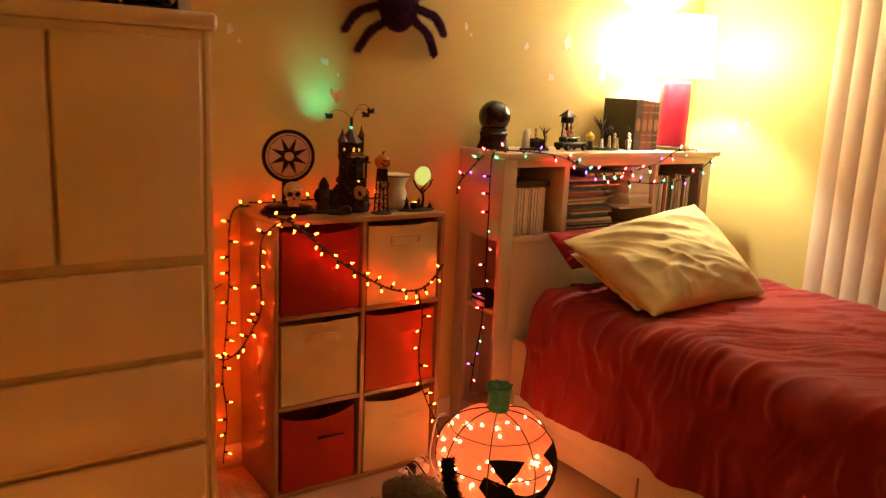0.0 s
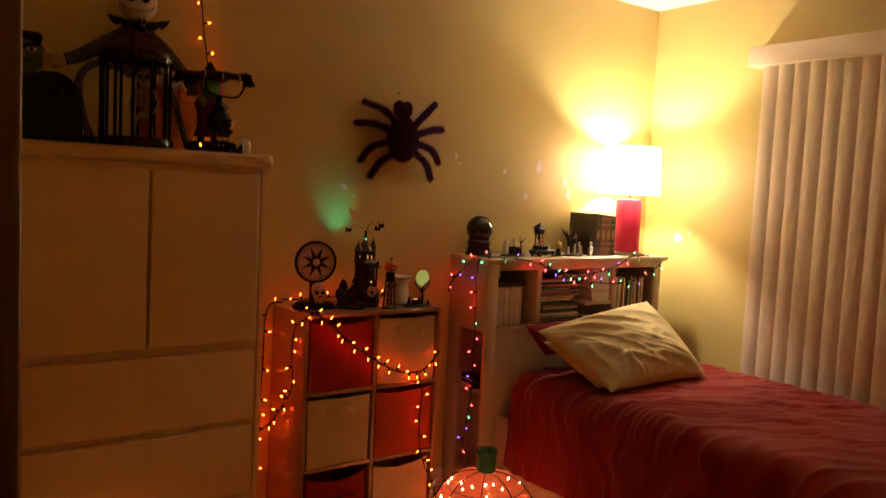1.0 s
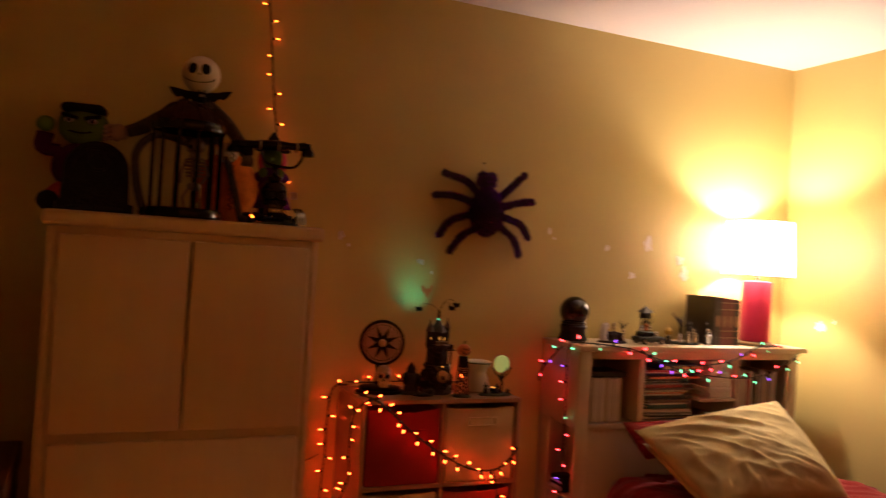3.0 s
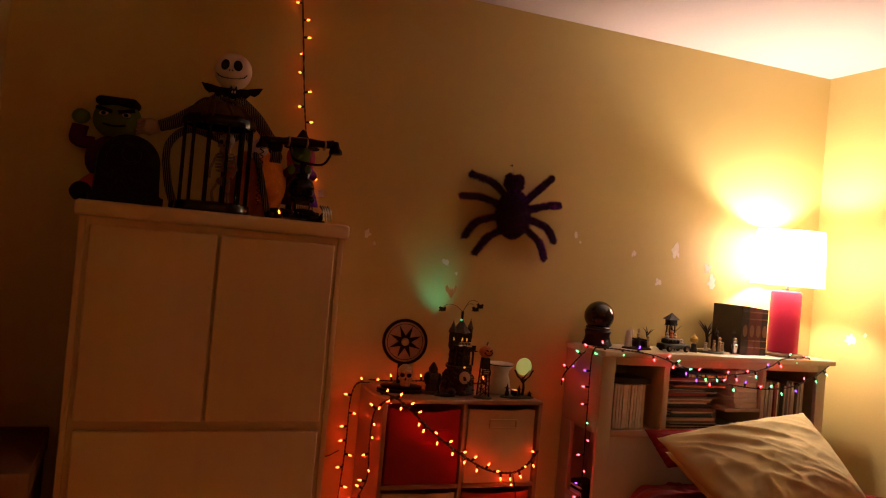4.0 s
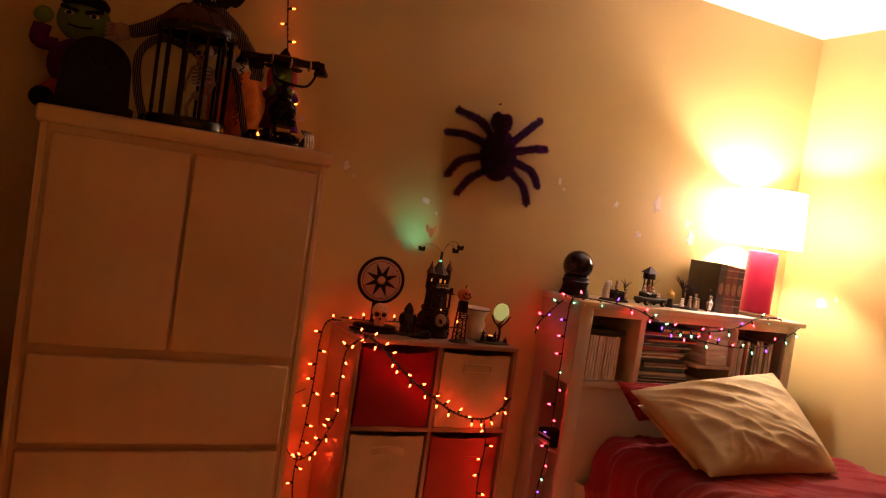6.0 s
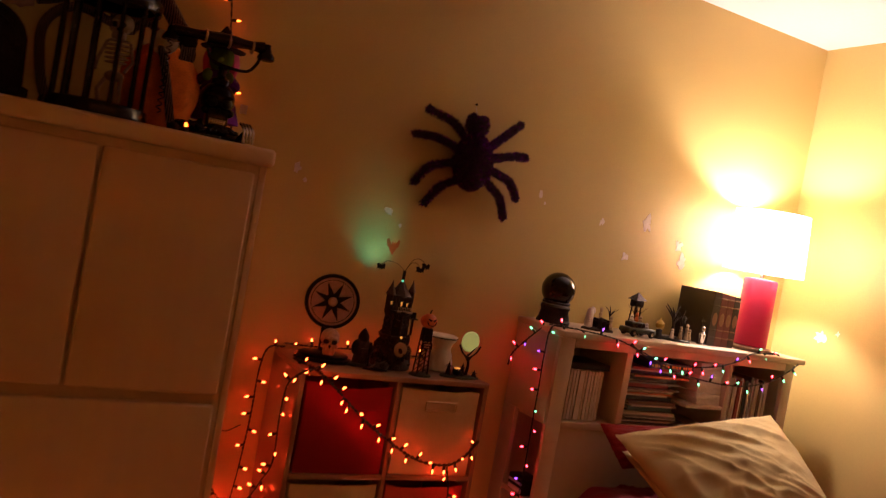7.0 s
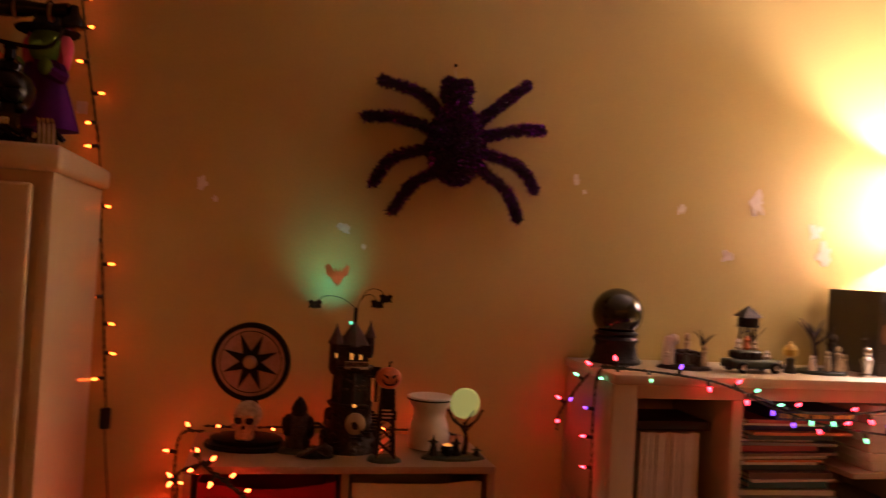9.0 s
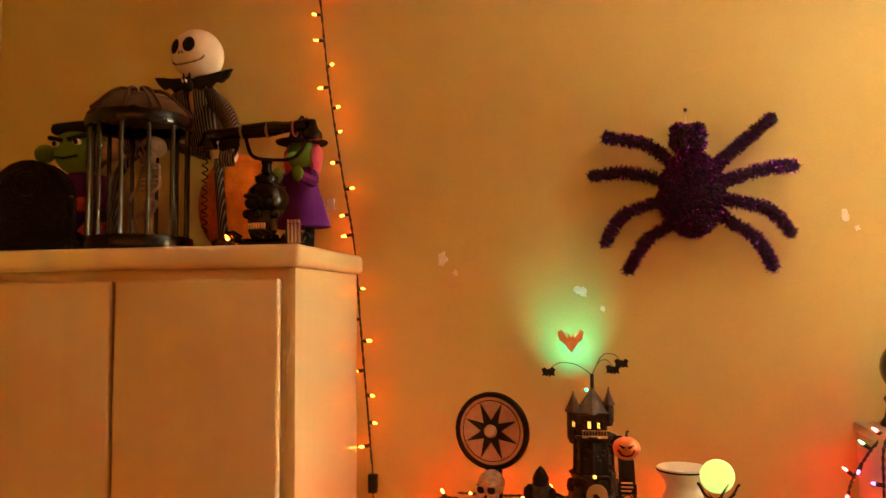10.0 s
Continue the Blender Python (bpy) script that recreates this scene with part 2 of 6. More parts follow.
solo("door_frame", box(B(), XW - 0.14, -1.852, -2.46, -2.362, 0, ZC - 0.002, 0.004), M_DARKWOOD, "dark wooden door jamb at the room's entrance", "door frame", kind="structure")


def wall_flake(at, size, seed, east=False):
    """A thin irregular patch of bare filler where the paint came off."""
    rnd = random.Random(seed)
    bm, n = B(), 26
    ring = []
    for k in range(n):
        a = 2 * math.pi * k / n
        r = size * (0.62 + 0.5 * noise.noise(Vector((1.6 * math.cos(a), 1.6 * math.sin(a), seed * 3.7))) + 0.25 * (rnd.random() - 0.5))
        u, w = r * math.cos(a), r * 1.2 * math.sin(a)
        ring.append((u, w))
    top = [bm.verts.new((u, -0.0012, w)) for u, w in ring]
    low = [bm.verts.new((u * 1.05, 0.0, w * 1.05)) for u, w in ring]
    bm.faces.new(top)
    for k in range(n):
        bm.faces.new([top[k], top[(k + 1) % n], low[(k + 1) % n], low[k]])
    solo("wall_flake", bm, M_FLAKE, "pale patch of flaked paint on the wall", "wall flake", at=at, rz=-90 if east else 0, kind="structure", smooth=False)


M_FLAKE = mat("bare_plaster", (0.80, 0.75, 0.66), 0.9, vary=0.12, scale=40)
for k, (x, z, s) in enumerate([(0.803, 1.552, 0.034), (0.575, 1.52, 0.018), (0.72, 1.405, 0.022), (0.985, 1.487, 0.028), (1.015, 1.425, 0.03), (0.275, 1.573, 0.014),
                               (-0.645, 1.493, 0.018), (-0.61, 1.459, 0.010), (-0.31, 1.413, 0.020), (-0.26, 1.369, 0.008), (0.30, 1.545, 0.008)]):
    wall_flake((x, -0.0004, z), s, k)
wall_flake((XE - 0.0004, -0.235, 1.215), 0.034, 20, True)
wall_flake((XE - 0.0004, -0.31, 1.245), 0.014, 21, True)

# ---- vertical blind ----


def vertical_blind():
    t = thing("vertical_blind", "ivory vertical blind with a flat valance, closed, against the wall", "blind", (XE, 0, 0))
    v = box(B(), -0.105, -0.001, -3.3, -0.652, 2.088, 2.18, 0.004)
    part("valance", v, M_BLIND, t, "flat ivory valance")
    bm = B()
    w = 0.046

    def slat(u, v):
        s = (u - 0.5) * 2
        return Vector((-0.0085 * (1 - s * s), s * w, 0.07 + v * 2.02))
    grid(bm, 12, 1, slat)
    thicken(bm, bm.faces[:], 0.0015)
    first = part("slat", bm, M_BLIND, t)
    first.matrix_basis = pose(-0.055, -0.757, 0, 0, 0, 1.8)
    rnd = random.Random(4)
    for k in range(1, 33):
        s = link("slat", first.data, t)
        s.matrix_basis = pose(-0.055 + rnd.uniform(-0.0006, 0.0006), -0.757 - 0.079 * k, 0, 0, 0, 1.8 + rnd.uniform(-0.5, 0.5))


vertical_blind()

# ---- wardrobe chest ----


def chest():
    t = thing("wardrobe_chest", "tall cream laminate chest with two doors over drawers", "chest", (-1.233, -0.45, 0))
    W, D = 0.378, 0.40
    for s in (-1, 1):
        part("side_panel", box(B(), s * W - 0.009, s * W + 0.009, 0.004, D, 0.0, 1.4575, 0.002), M_DRESSER, t)
    part("back_panel", box(B(), -W + 0.012, W - 0.012, D - 0.012, D - 0.004, 0.05, 1.45), M_DRESSER, t)
    part("carcass_front", box(B(), -W + 0.0095, W - 0.0095, 0.012, 0.03, 0.03, 1.4575), M_DRESSER, t)
    part("plinth", box(B(), -W + 0.0095, W - 0.0095, 0.008, 0.0115, 0.0, 0.075, 0.001), M_DRESSER, t)
    top = box(B(), -0.402, 0.402, -0.012, D + 0.006, 1.458, 1.503, 0.012, 3)
    part("top_board", top, M_DRESSER, t)
    for s in (-1, 1):
        d = part("door", box(B(), 0.004 if s > 0 else -0.357, 0.357 if s > 0 else -0.004, -0.010, 0.0105, 0.872, 1.436, 0.007, 3), M_DRESSER, t, "plain cream cabinet door")
    for z0, z1 in ((0.603, 0.845), (0.347, 0.583), (0.085, 0.326)):
        bm = box(B(), -0.355, 0.355, -0.010, 0.0105, z0, z1, 0.008, 3)
        part("drawer", bm, M_DRESSER, t, "plain cream drawer front")


chest()

# ---- cube shelf with fabric bins ----


def cube_shelf():
    t = thing("cube_shelf", "beige six-cube shelf unit holding fabric bins, hung with orange lights", "shelf", (-0.305, -0.01, 0))
    H = 0.922
    for s in (-1, 1):
        part("side_panel", box(B(), s * 0.305 - 0.0075, s * 0.305 + 0.0075, -0.30, 0, 0, H - 0.0155, 0.001), M_SHELF, t)
    part("top_board", box(B(), -0.3125, 0.3125, -0.302, 0, H - 0.015, H, 0.0015), M_SHELF, t)
    part("bottom_board", box(B(), -0.297, 0.297, -0.30, 0, 0.003, 0.018, 0.001), M_SHELF, t)
    part("divider", box(B(), -0.0075, 0.0075, -0.2995, 0, 0.0185, H - 0.0155, 0.001), M_SHELF, t)
    for z in (0.312, 0.612):
        for s in (-1, 1):
            part("shelf_board", box(B(), 0.008 if s > 0 else -0.297, 0.297 if s > 0 else -0.008, -0.30, 0, z - 0.0075, z + 0.0075, 0.001), M_SHELF, t)
    part("back_panel", box(B(), -0.304, 0.304, 0.0005, 0.004, 0.004, H - 0.003), M_SHELF, t)


cube_shelf()


def fabric_bin(col, row, material, slump, label, handle="slit", gap=0.0):
    w, h, d = 0.272 - gap, 0.268 - gap, 0.265
    x = -0.456 if col == 0 else -0.154
    z = (0.019, 0.3205, 0.6205)[row]
    t = thing("storage_bin", label, "storage bin", (x, -0.303, z), group="bins in the cube shelf")
    rnd = row * 3.1 + col * 1.7

    def front(u, v):
        s = (u - 0.5) * 2
        top = h - slump * (1 - s * s) - 0.004 * noise.noise(Vector((u * 4, rnd, 0)))
        bulge = 0.010 * math.sin(math.pi * u) * math.sin(math.pi * min(v * 1.2, 1)) + 0.005 * noise.noise(Vector((u * 3, v * 3, rnd)))
        return Vector((s * w / 2 * (1 - 0.03 * v * slump / 0.05), -0.001 - bulge + 0.012 * v * v * slump / 0.05, v * top))
    bm = grid(B(), 14, 12, front)
    thicken(bm, bm.faces[:], 0.004)
    f = part("front_panel", bm, material, t)
    bm = B()
    box(bm, -w / 2, -w / 2 + 0.004, 0.014, d, 0, h - 0.006)
    box(bm, w / 2 - 0.004, w / 2, 0.014, d, 0, h - 0.006)
    box(bm, -w / 2 + 0.0045, w / 2 - 0.0045, d - 0.004, d, 0, h - 0.004)
    box(bm, -w / 2 + 0.0045, w / 2 - 0.0045, 0.014, d - 0.0045, 0, 0.004)
    part("bin_body", bm, material, t)
    zt = h - slump - 0.062
    if handle == "slit":
        part("handle", box(B(), -0.012, 0.085, -0.0155, -0.0105, zt, zt + 0.006, 0.002), M_BLACK if row == 0 and col == 0 else material, f, "stitched grab handle")
    elif handle == "frame":
        bm = B()
        box(bm, -0.055, 0.055, -0.016, -0.011, zt + 0.028, zt + 0.033, 0.001)
        box(bm, -0.055, 0.055, -0.016, -0.011, zt, zt + 0.004, 0.001)
        box(bm, -0.055, -0.051, -0.016, -0.011, zt + 0.0045, zt + 0.0275)
        box(bm, 0.051, 0.055, -0.016, -0.011, zt + 0.0045, zt + 0.0275)
        part("handle", bm, material, f, "stitched rectangular label frame")
    else:
        def strap(u, v):
            s = (u - 0.5) * 2
            return Vector((s * 0.062, -0.014 - 0.016 * (1 - s * s), zt + 0.012 * (1 - s * s) + v * 0.024))
        bm = grid(B(), 12, 2, strap)
        thicken(bm, bm.faces[:], 0.003)
        part("handle", bm, material, f, "bowed fabric pull strap")


fabric_bin(0, 2, M_REDBIN, 0.014, "red fabric storage bin in the cube shelf", "slit")
fabric_bin(1, 2, M_CREAMBIN, 0.004, "cream fabric storage bin with a label frame", "frame")
fabric_bin(0, 1, M_CREAMBIN, 0.004, "cream fabric storage bin with a bowed pull strap", "strap")
fabric_bin(1, 1, M_ORANGEBIN, 0.012, "orange fabric storage bin with a faded patch", "slit")
fabric_bin(0, 0, M_REDBIN, 0.030, "red fabric storage bin with a slumped front", "slit", 0.008)
fabric_bin(1, 0, M_CREAMBIN, 0.022, "cream fabric storage bin with a slumped open top", "slit", 0.004)

# ---- bookcase headboard ----
HX0, HX1, HY = 0.275, 1.45, -0.285


def headboard():
    t = thing("bookcase_headboard", "white painted bookcase headboard at the head of the bed", "headboard", (0, 0, 0))
    P = lambda n, *a, bevel=0.002, lab="": part(n, box(B(), *a, bevel), M_HEAD, t, lab)
    P("top_board", HX0 - 0.004, HX1 + 0.04, -0.30, -0.004, 1.097, 1.12, bevel=0.005)
    P("front_stile", HX0, 0.335, HY, HY + 0.02, 0.0, 1.0965)
    P("front_stile", 1.398, HX1, HY, HY + 0.02, 0.0, 1.0965)
    P("front_rail", 0.3355, 1.3975, HY, HY + 0.02, 1.066, 1.0965)
    P("front_rail", 0.3355, 0.6, HY, HY + 0.02, 0.782, 0.806)
    P("front_panel", 0.3355, 1.3975, HY + 0.006, HY + 0.018, 0.05, 0.7815)
    P("divider", 0.571, 0.599, HY, -0.02, 0.8065, 1.0655)
    P("divider", 1.088, 1.108, HY + 0.003, -0.02, 0.8065, 1.0655)
    P("shelf_board", 0.295, 1.43, HY + 0.0205, -0.02, 0.784, 0.802)
    P("shelf_board", 0.6005, 1.3975, HY + 0.003, HY + 0.02, 0.784, 0.806)
    P("shelf_board", 0.90, 1.0875, HY + 0.004, -0.02, 0.884, 0.898)
    P("back_panel", HX0 + 0.002, HX1 - 0.002, -0.012, -0.005, 0.02, 1.0965)
    # sides: the near one is open below, with two cubbyholes
    P("side_panel", 1.43, HX1 - 0.0005, HY + 0.0205, -0.0125, 0.0, 1.0965)
    P("side_panel", HX0 + 0.001, HX0 + 0.019, HY + 0.0205, -0.0125, 0.80, 1.0965)
    P("side_stile", HX0 + 0.001, HX0 + 0.019, -0.085, -0.0125, 0.0, 0.7995)
    P("inner_panel", 0.42, 0.435, HY + 0.0205, -0.0125, 0.02, 0.7835)
    for z in (0.09, 0.505):
        P("cubby_shelf", HX0 + 0.001, 0.4195, HY + 0.0205, -0.086 if z < 0 else -0.0855, z, z + 0.018)


headboard()

# ---- bed ----


def bed():
    t = thing("single_bed", "single bed with cream drawers under a red quilt", "bed", (0.36, -0.31, 0))
    L, W = 1.95, 1.05
    part("bed_base", box(B(), 0.014, W, -L, 0, 0.03, 0.26, 0.006), M_HEAD, t, "cream wooden bed base")
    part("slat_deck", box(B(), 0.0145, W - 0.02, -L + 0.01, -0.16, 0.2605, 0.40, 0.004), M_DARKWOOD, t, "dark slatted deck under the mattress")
    part("side_rail", box(B(), -0.004, 0.0135, -L, 0.018, 0.20, 0.412, 0.008, 3), M_HEAD, t)
    for k in range(3):
        y1 = -0.01 - k * 0.645
        part("drawer", box(B(), 0.0, 0.0135, y1 - 0.637, y1, 0.036, 0.196, 0.004), M_HEAD, t, "cream drawer under the bed")
    part("mattress", box(B(), 0.02, W - 0.02, -L + 0.02, -0.10, 0.402, 0.585, 0.05, 4), M_SHEET, t, "mattress in a cream sheet")


bed()


def wrinkle(x, y, z, k=1.0):
    p = Vector((x, y, z))
    a, c = 0.86 * x - 0.5 * y, 0.5 * x + 0.86 * y
    q = Vector((a * 2.0, c * 9.0 + 0.8 * noise.noise(p * 3), z * 3))
    r2 = Vector((a * 4.0 + 4, c * 26.0 + 1.6 * noise.noise(p * 4), z * 3 + 5))
    return k * (0.010 * noise.noise(q) + 0.010 * (1 - abs(noise.noise(q + Vector((3, 1, 7))))) ** 5 + max(0.0, 0.007 + 0.012 * noise.noise(p * 2.6 + Vector((8, 2, 1)))) * (1 - abs(noise.noise(r2))) ** 5 + 0.003 * noise.noise(p * 14))


def cover(x0, x1, y0, y1, ztop, hem, mat_, out, nu, nv, name, label, category, amp=1.0, flare=0.02, seed=0.0, seams=()):
    """A cloth laid over the bed, hanging down on both sides with soft folds."""
    side, r = ztop - hem, 0.075
    arc = math.pi / 2 * r
    total = 2 * (side - r) + 2 * arc + (x1 - x0 - 2 * r)

    def f(u, v):
        y = y0 + (y1 - y0) * v
        s = u * total
        a = side - r
        if s < a:
            x, z, nx, nz = x0, hem + s, -1, 0
        elif s < a + arc:
            th = (s - a) / r
            x, z, nx, nz = x0 + r - r * math.cos(th), ztop - r + r * math.sin(th), -math.cos(th), math.sin(th)
        elif s < total - a - arc:
            x, z, nx, nz = x0 + r + (s - a - arc), ztop, 0, 1
        elif s < total - a:
            th = (s - (total - a - arc)) / r
            x, z, nx, nz = x1 - r + r * math.sin(th), ztop - r + r * math.cos(th), math.sin(th), math.cos(th)
        else:
            x, z, nx, nz = x1, hem + (total - s), 1, 0
        hang = max(0.0, (ztop - r - z) / side)
        d = wrinkle(x, y, z * (1 - hang) + seed, amp) + out
        d += hang * (flare + 0.016 * amp * math.sin(y * 17 + 2.2 * math.sin(y * 5 + seed)) + 0.012 * noise.noise(Vector((y * 7, 0.6 * z, seed))))
        zz = z + nz * d + (0.012 * noise.noise(Vector((y * 4, 3, seed))) if hang > 0.6 else 0)
        return Vector((x + nx * d, y, zz))
    bm = grid(B(), nu, nv, f)
    thicken(bm, bm.faces[:], 0.006)
    ob = solo(name, bm, mat_, label, category, angle=80)
    for u in seams:
        pts = [f(u, j / 120) for j in range(121)]
        part("seam" if 0 < u < 1 else "hem", tube(B(), pts, 0.0028 if 0 < u < 1 else 0.006, 6), mat_, ob, "raised stitched edge")
    part("hem", tube(B(), [f(j / 160, 0) for j in range(161)], 0.0055, 6), mat_, ob, "rolled top hem")
    return ob


cover(0.374, 1.405, -0.385, -2.24, 0.592, 0.145, M_SHEET, 0.0, 60, 60, "bed_sheet", "cream cotton sheet hanging below the quilt", "bed sheet", 0.4, 0.026, 3.0)
cover(0.368, 1.41, -0.405, -2.25, 0.602, 0.216, M_QUILT, 0.012, 180, 300, "quilt", "wrinkled red cotton quilt spread over the bed", "quilt", 1.1, 0.036, 0.0, (0.0, 0.33, 0.5, 0.68))


def pillow(name, a, b, c, d, thick, material, label, seed, crease=1.0):
    """A soft pillow between four corners, plump in the middle, creased towards its seams."""
    a, b, c, d = (Vector(p) for p in (a, b, c, d))
    n = (b - a).cross(d - a).normalized()
    bm = B()

    def sheet(sign):
        def f(u, v):
            p = a * (1 - u) * (1 - v) + b * u * (1 - v) + c * u * v + d * (1 - u) * v
            e = max(0.0, math.sin(math.pi * u) * math.sin(math.pi * v))
            puff = e ** 0.42
            inward = 0.05 * (math.sin(math.pi * u) * (0.5 - v) * (1 - math.sin(math.pi * v)) * 2)
            w = noise.noise(Vector((u * 2.0 + v * 2, v * 3.0 - u, seed)))
            w2 = (1 - abs(noise.noise(Vector((u * 1.3 + v * 0.8, v * 6.5 - u * 3.2 + 0.5 * w, seed + 5))))) ** 6
            fan1 = math.atan2(v + 0.12, u + 0.18)
            fan2 = math.atan2(1.1 - v, 1.12 - u)
            w3 = (1 - abs(noise.noise(Vector((fan1 * 5.5 + 0.5 * w, 1.2 * math.hypot(u, v), seed + 9))))) ** 7 * max(0.0, 1 - 0.8 * u)
            w4 = (1 - abs(noise.noise(Vector((fan2 * 4.5 + 0.6 * w, 1.4 * math.hypot(1 - u, 1 - v), seed + 13))))) ** 7 * max(0.0, v)
            w5 = (1 - abs(noise.noise(Vector((u * 6.0 + 1.5 * v + w, v * 2.2, seed + 21))))) ** 6 * max(0.0, v - 0.35)
            h = thick * puff - crease * min(1, e * 4) * (-0.012 * w + 0.002 * w2 + 0.010 * w3 + 0.006 * w4 + 0.008 * w5)
            if sign < 0:
                h = -thick * 0.62 * puff
            side = (d - a).normalized()
            return p + n * h + side * inward * 0.35 + n * 0.004 * noise.noise(Vector((u * 12, v * 12, seed)))
        return f
    grid(bm, 84, 60, sheet(1))
    grid(bm, 84, 60, sheet(-1))
    bmesh.ops.remove_doubles(bm, verts=bm.verts[:], dist=0.0012)
    return solo(name, bm, material, label, "pillow", angle=90)


pillow("pillow", (0.450, -0.345, 0.826), (1.20, -0.345, 0.86), (1.22, -0.44, 0.69), (0.50, -0.44, 0.70), -0.045, M_QUILT, "red pillow against the headboard", 1.0)
pillow("pillow", (0.47, -0.455, 0.765), (1.12, -0.435, 0.79), (1.10, -0.80, 0.655), (0.42, -0.84, 0.655), -0.045, M_PILLOW, "cream pillow lying under another pillow", 2.0)
pillow("pillow", (0.420, -0.465, 0.822), (1.165, -0.44, 0.917), (1.105, -0.855, 0.640), (0.435, -0.895, 0.650), -0.082, M_PILLOW, "creased cream pillow leaning on the bed", 3.0, 2.1)

# ---- table lamp ----


def table_lamp():
    t = thing("table_lamp", "table lamp with a crimson cylinder base and white drum shade, lit", "lamp", (*LAMP_AT, 1.1203))
    part("foot", lathe(B(), [(0.085, 0), (0.09, 0.004), (0.09, 0.012), (0.082, 0.016), (0.03, 0.017)], 40), M_SHELF, t, "round wooden foot")
    part("base", lathe(B(), [(0.063, 0.0175), (0.066, 0.021), (0.066, 0.285), (0.062, 0.292), (0.02, 0.295)], 48), M_REDLAMP, t, "crimson cylinder base")
    part("stem", lathe(B(), [(0.008, 0.2955), (0.008, 0.40), (0.016, 0.402), (0.016, 0.425)], 16), M_CHROME, t)
    bm = B()
    lathe(bm, [(0.156, 0.318), (0.143, 0.565)], 56)
    bmesh.ops.delete(bm, geom=[f for f in bm.faces if len(f.verts) > 4], context="FACES")
    shade = part("shade", bm, M_SHADE, t, "white fabric drum shade")
    for r, z in ((0.156, 0.318), (0.143, 0.565)):
        part("shade_rim", tube(B(), [(r * math.cos(a), r * math.sin(a), z) for a in (2 * math.pi * k / 56 for k in range(57))], 0.0022, 6), M_TRIM, shade)
    sp = B()
    for k in range(3):
        a = 2 * math.pi * k / 3 + 0.4
        tube(sp, [(0.014 * math.cos(a), 0.014 * math.sin(a), 0.41), (0.150 * math.cos(a), 0.150 * math.sin(a), 0.321)], 0.0016, 6)
    part("shade_carrier", sp, M_CHROME, shade)


table_lamp()

# ---- tinsel spider on the wall ----
M_TINSEL = mat("purple_tinsel", (0.38, 0.045, 0.60), 0.18, metal=0.9, vary=0.5, scale=60, fine=300, bump=0.3)
M_TINSELDARK = mat("dark_violet_core", (0.012, 0.004, 0.018), 0.8, vary=0.3)


def tufts(bm, pts, n, length, width, rnd, mi=1, share=1.0):
    """Short shiny strips standing out from points with normals."""
    for _ in range(n):
        p, nrm, c = pts[rnd.randrange(len(pts))]
        p = p.lerp(c[rnd.randrange(len(c))], rnd.uniform(0, 0.9))
        d = (nrm + Vector((rnd.uniform(-0.8, 0.8), rnd.uniform(-0.8, 0.8), rnd.uniform(-0.8, 0.8)))).normalized()
        s = d.orthogonal().normalized() * width * rnd.uniform(0.6, 1.3)
        s.rotate(Matrix.Rotation(rnd.uniform(0, 6.28), 3, d))
        l = length * rnd.uniform(0.5, 1.3)
        v = [bm.verts.new(q) for q in (p - s, p + s, p + d * l + s * 0.5, p + d * l - s * 0.5)]
        bm.faces.new(v).material_index = mi if rnd.random() < share else 0


def surface_points(bm):
    return [(f.calc_center_median(), f.normal.copy(), [v.co.copy() for v in f.verts]) for f in bm.faces]


def tinsel_part(name, bm, parent, n, seed, length=0.011, mats=None):
    bm.normal_update()
    tufts(bm, surface_points(bm), n, length, 0.0014, random.Random(seed), share=0.5)
    return part(name, bm, mats or [M_TINSELDARK, M_TINSEL], parent, smooth=False)


def spider():
    t = thing("tinsel_spider", "purple tinsel spider decoration hung from a nail on the wall", "spider decoration", (-0.058, 0, 1.64))
    tinsel_part("abdomen", blob(B(), (0, -0.055, -0.014), (0.066, 0.050, 0.092), 3), t, 6500, 1)
    tinsel_part("head", lathe(B(), [(0.0, 0.085), (0.030, 0.088), (0.036, 0.11), (0.033, 0.128), (0.022, 0.134), (0, 0.130)], 18, at=(-0.004, -0.05, 0)), t, 1800, 2)
    for s in (-1, 1):
        tinsel_part("ear_tuft", blob(B(), (-0.004 + s * 0.020, -0.05, 0.134), (0.015, 0.016, 0.013), 2), t, 420, 4 + s, 0.008)

    def w(px, py, y):
        return Vector((-0.178 + (px - 1080) * 0.00126, y, 0.131 - (py - 242) * 0.00131))
    legs = (((1192, 302), (1148, 263), (1070, 241)), ((1178, 330), (1112, 310), (1042, 311)), ((1172, 362), (1100, 386), (1066, 436)), ((1192, 398), (1142, 430), (1106, 484)),
            ((1275, 296), (1316, 262), (1370, 219)), ((1285, 330), (1350, 312), (1404, 306)), ((1285, 365), (1352, 382), (1394, 426)), ((1275, 395), (1330, 432), (1362, 484)))
    for k, (a, b, c) in enumerate(legs):
        pts = smooth_path([w(*a, -0.055).lerp(Vector((0, -0.055, 0)), 0.35), w(*a, -0.055), w(*b, -0.045), w(*c, -0.025)], 6)
        tinsel_part("leg", tube(B(), pts, 0.0092, 8), t, 1900, 10 + k, 0.010)
    part("hanging_loop", tube(B(), [(-0.006, -0.045, 0.132), (-0.005, -0.014, 0.187), (-0.003, -0.045, 0.132)], 0.0010, 5), M_WHITECABLE, t, "thin white thread")
    bm = lathe(B(), [(0.001, 0), (0.001, 0.018), (0.004, 0.0185), (0.0045, 0.0205), (0, 0.022)], 10, m=Euler((radians(90), 0, 0)).to_matrix())
    solo("nail", bm, M_BLACK, "small dark nail in the wall above the spider", "nail", at=(-0.062, 0.002, 1.828))


spider()

# ---- strings of lights ----


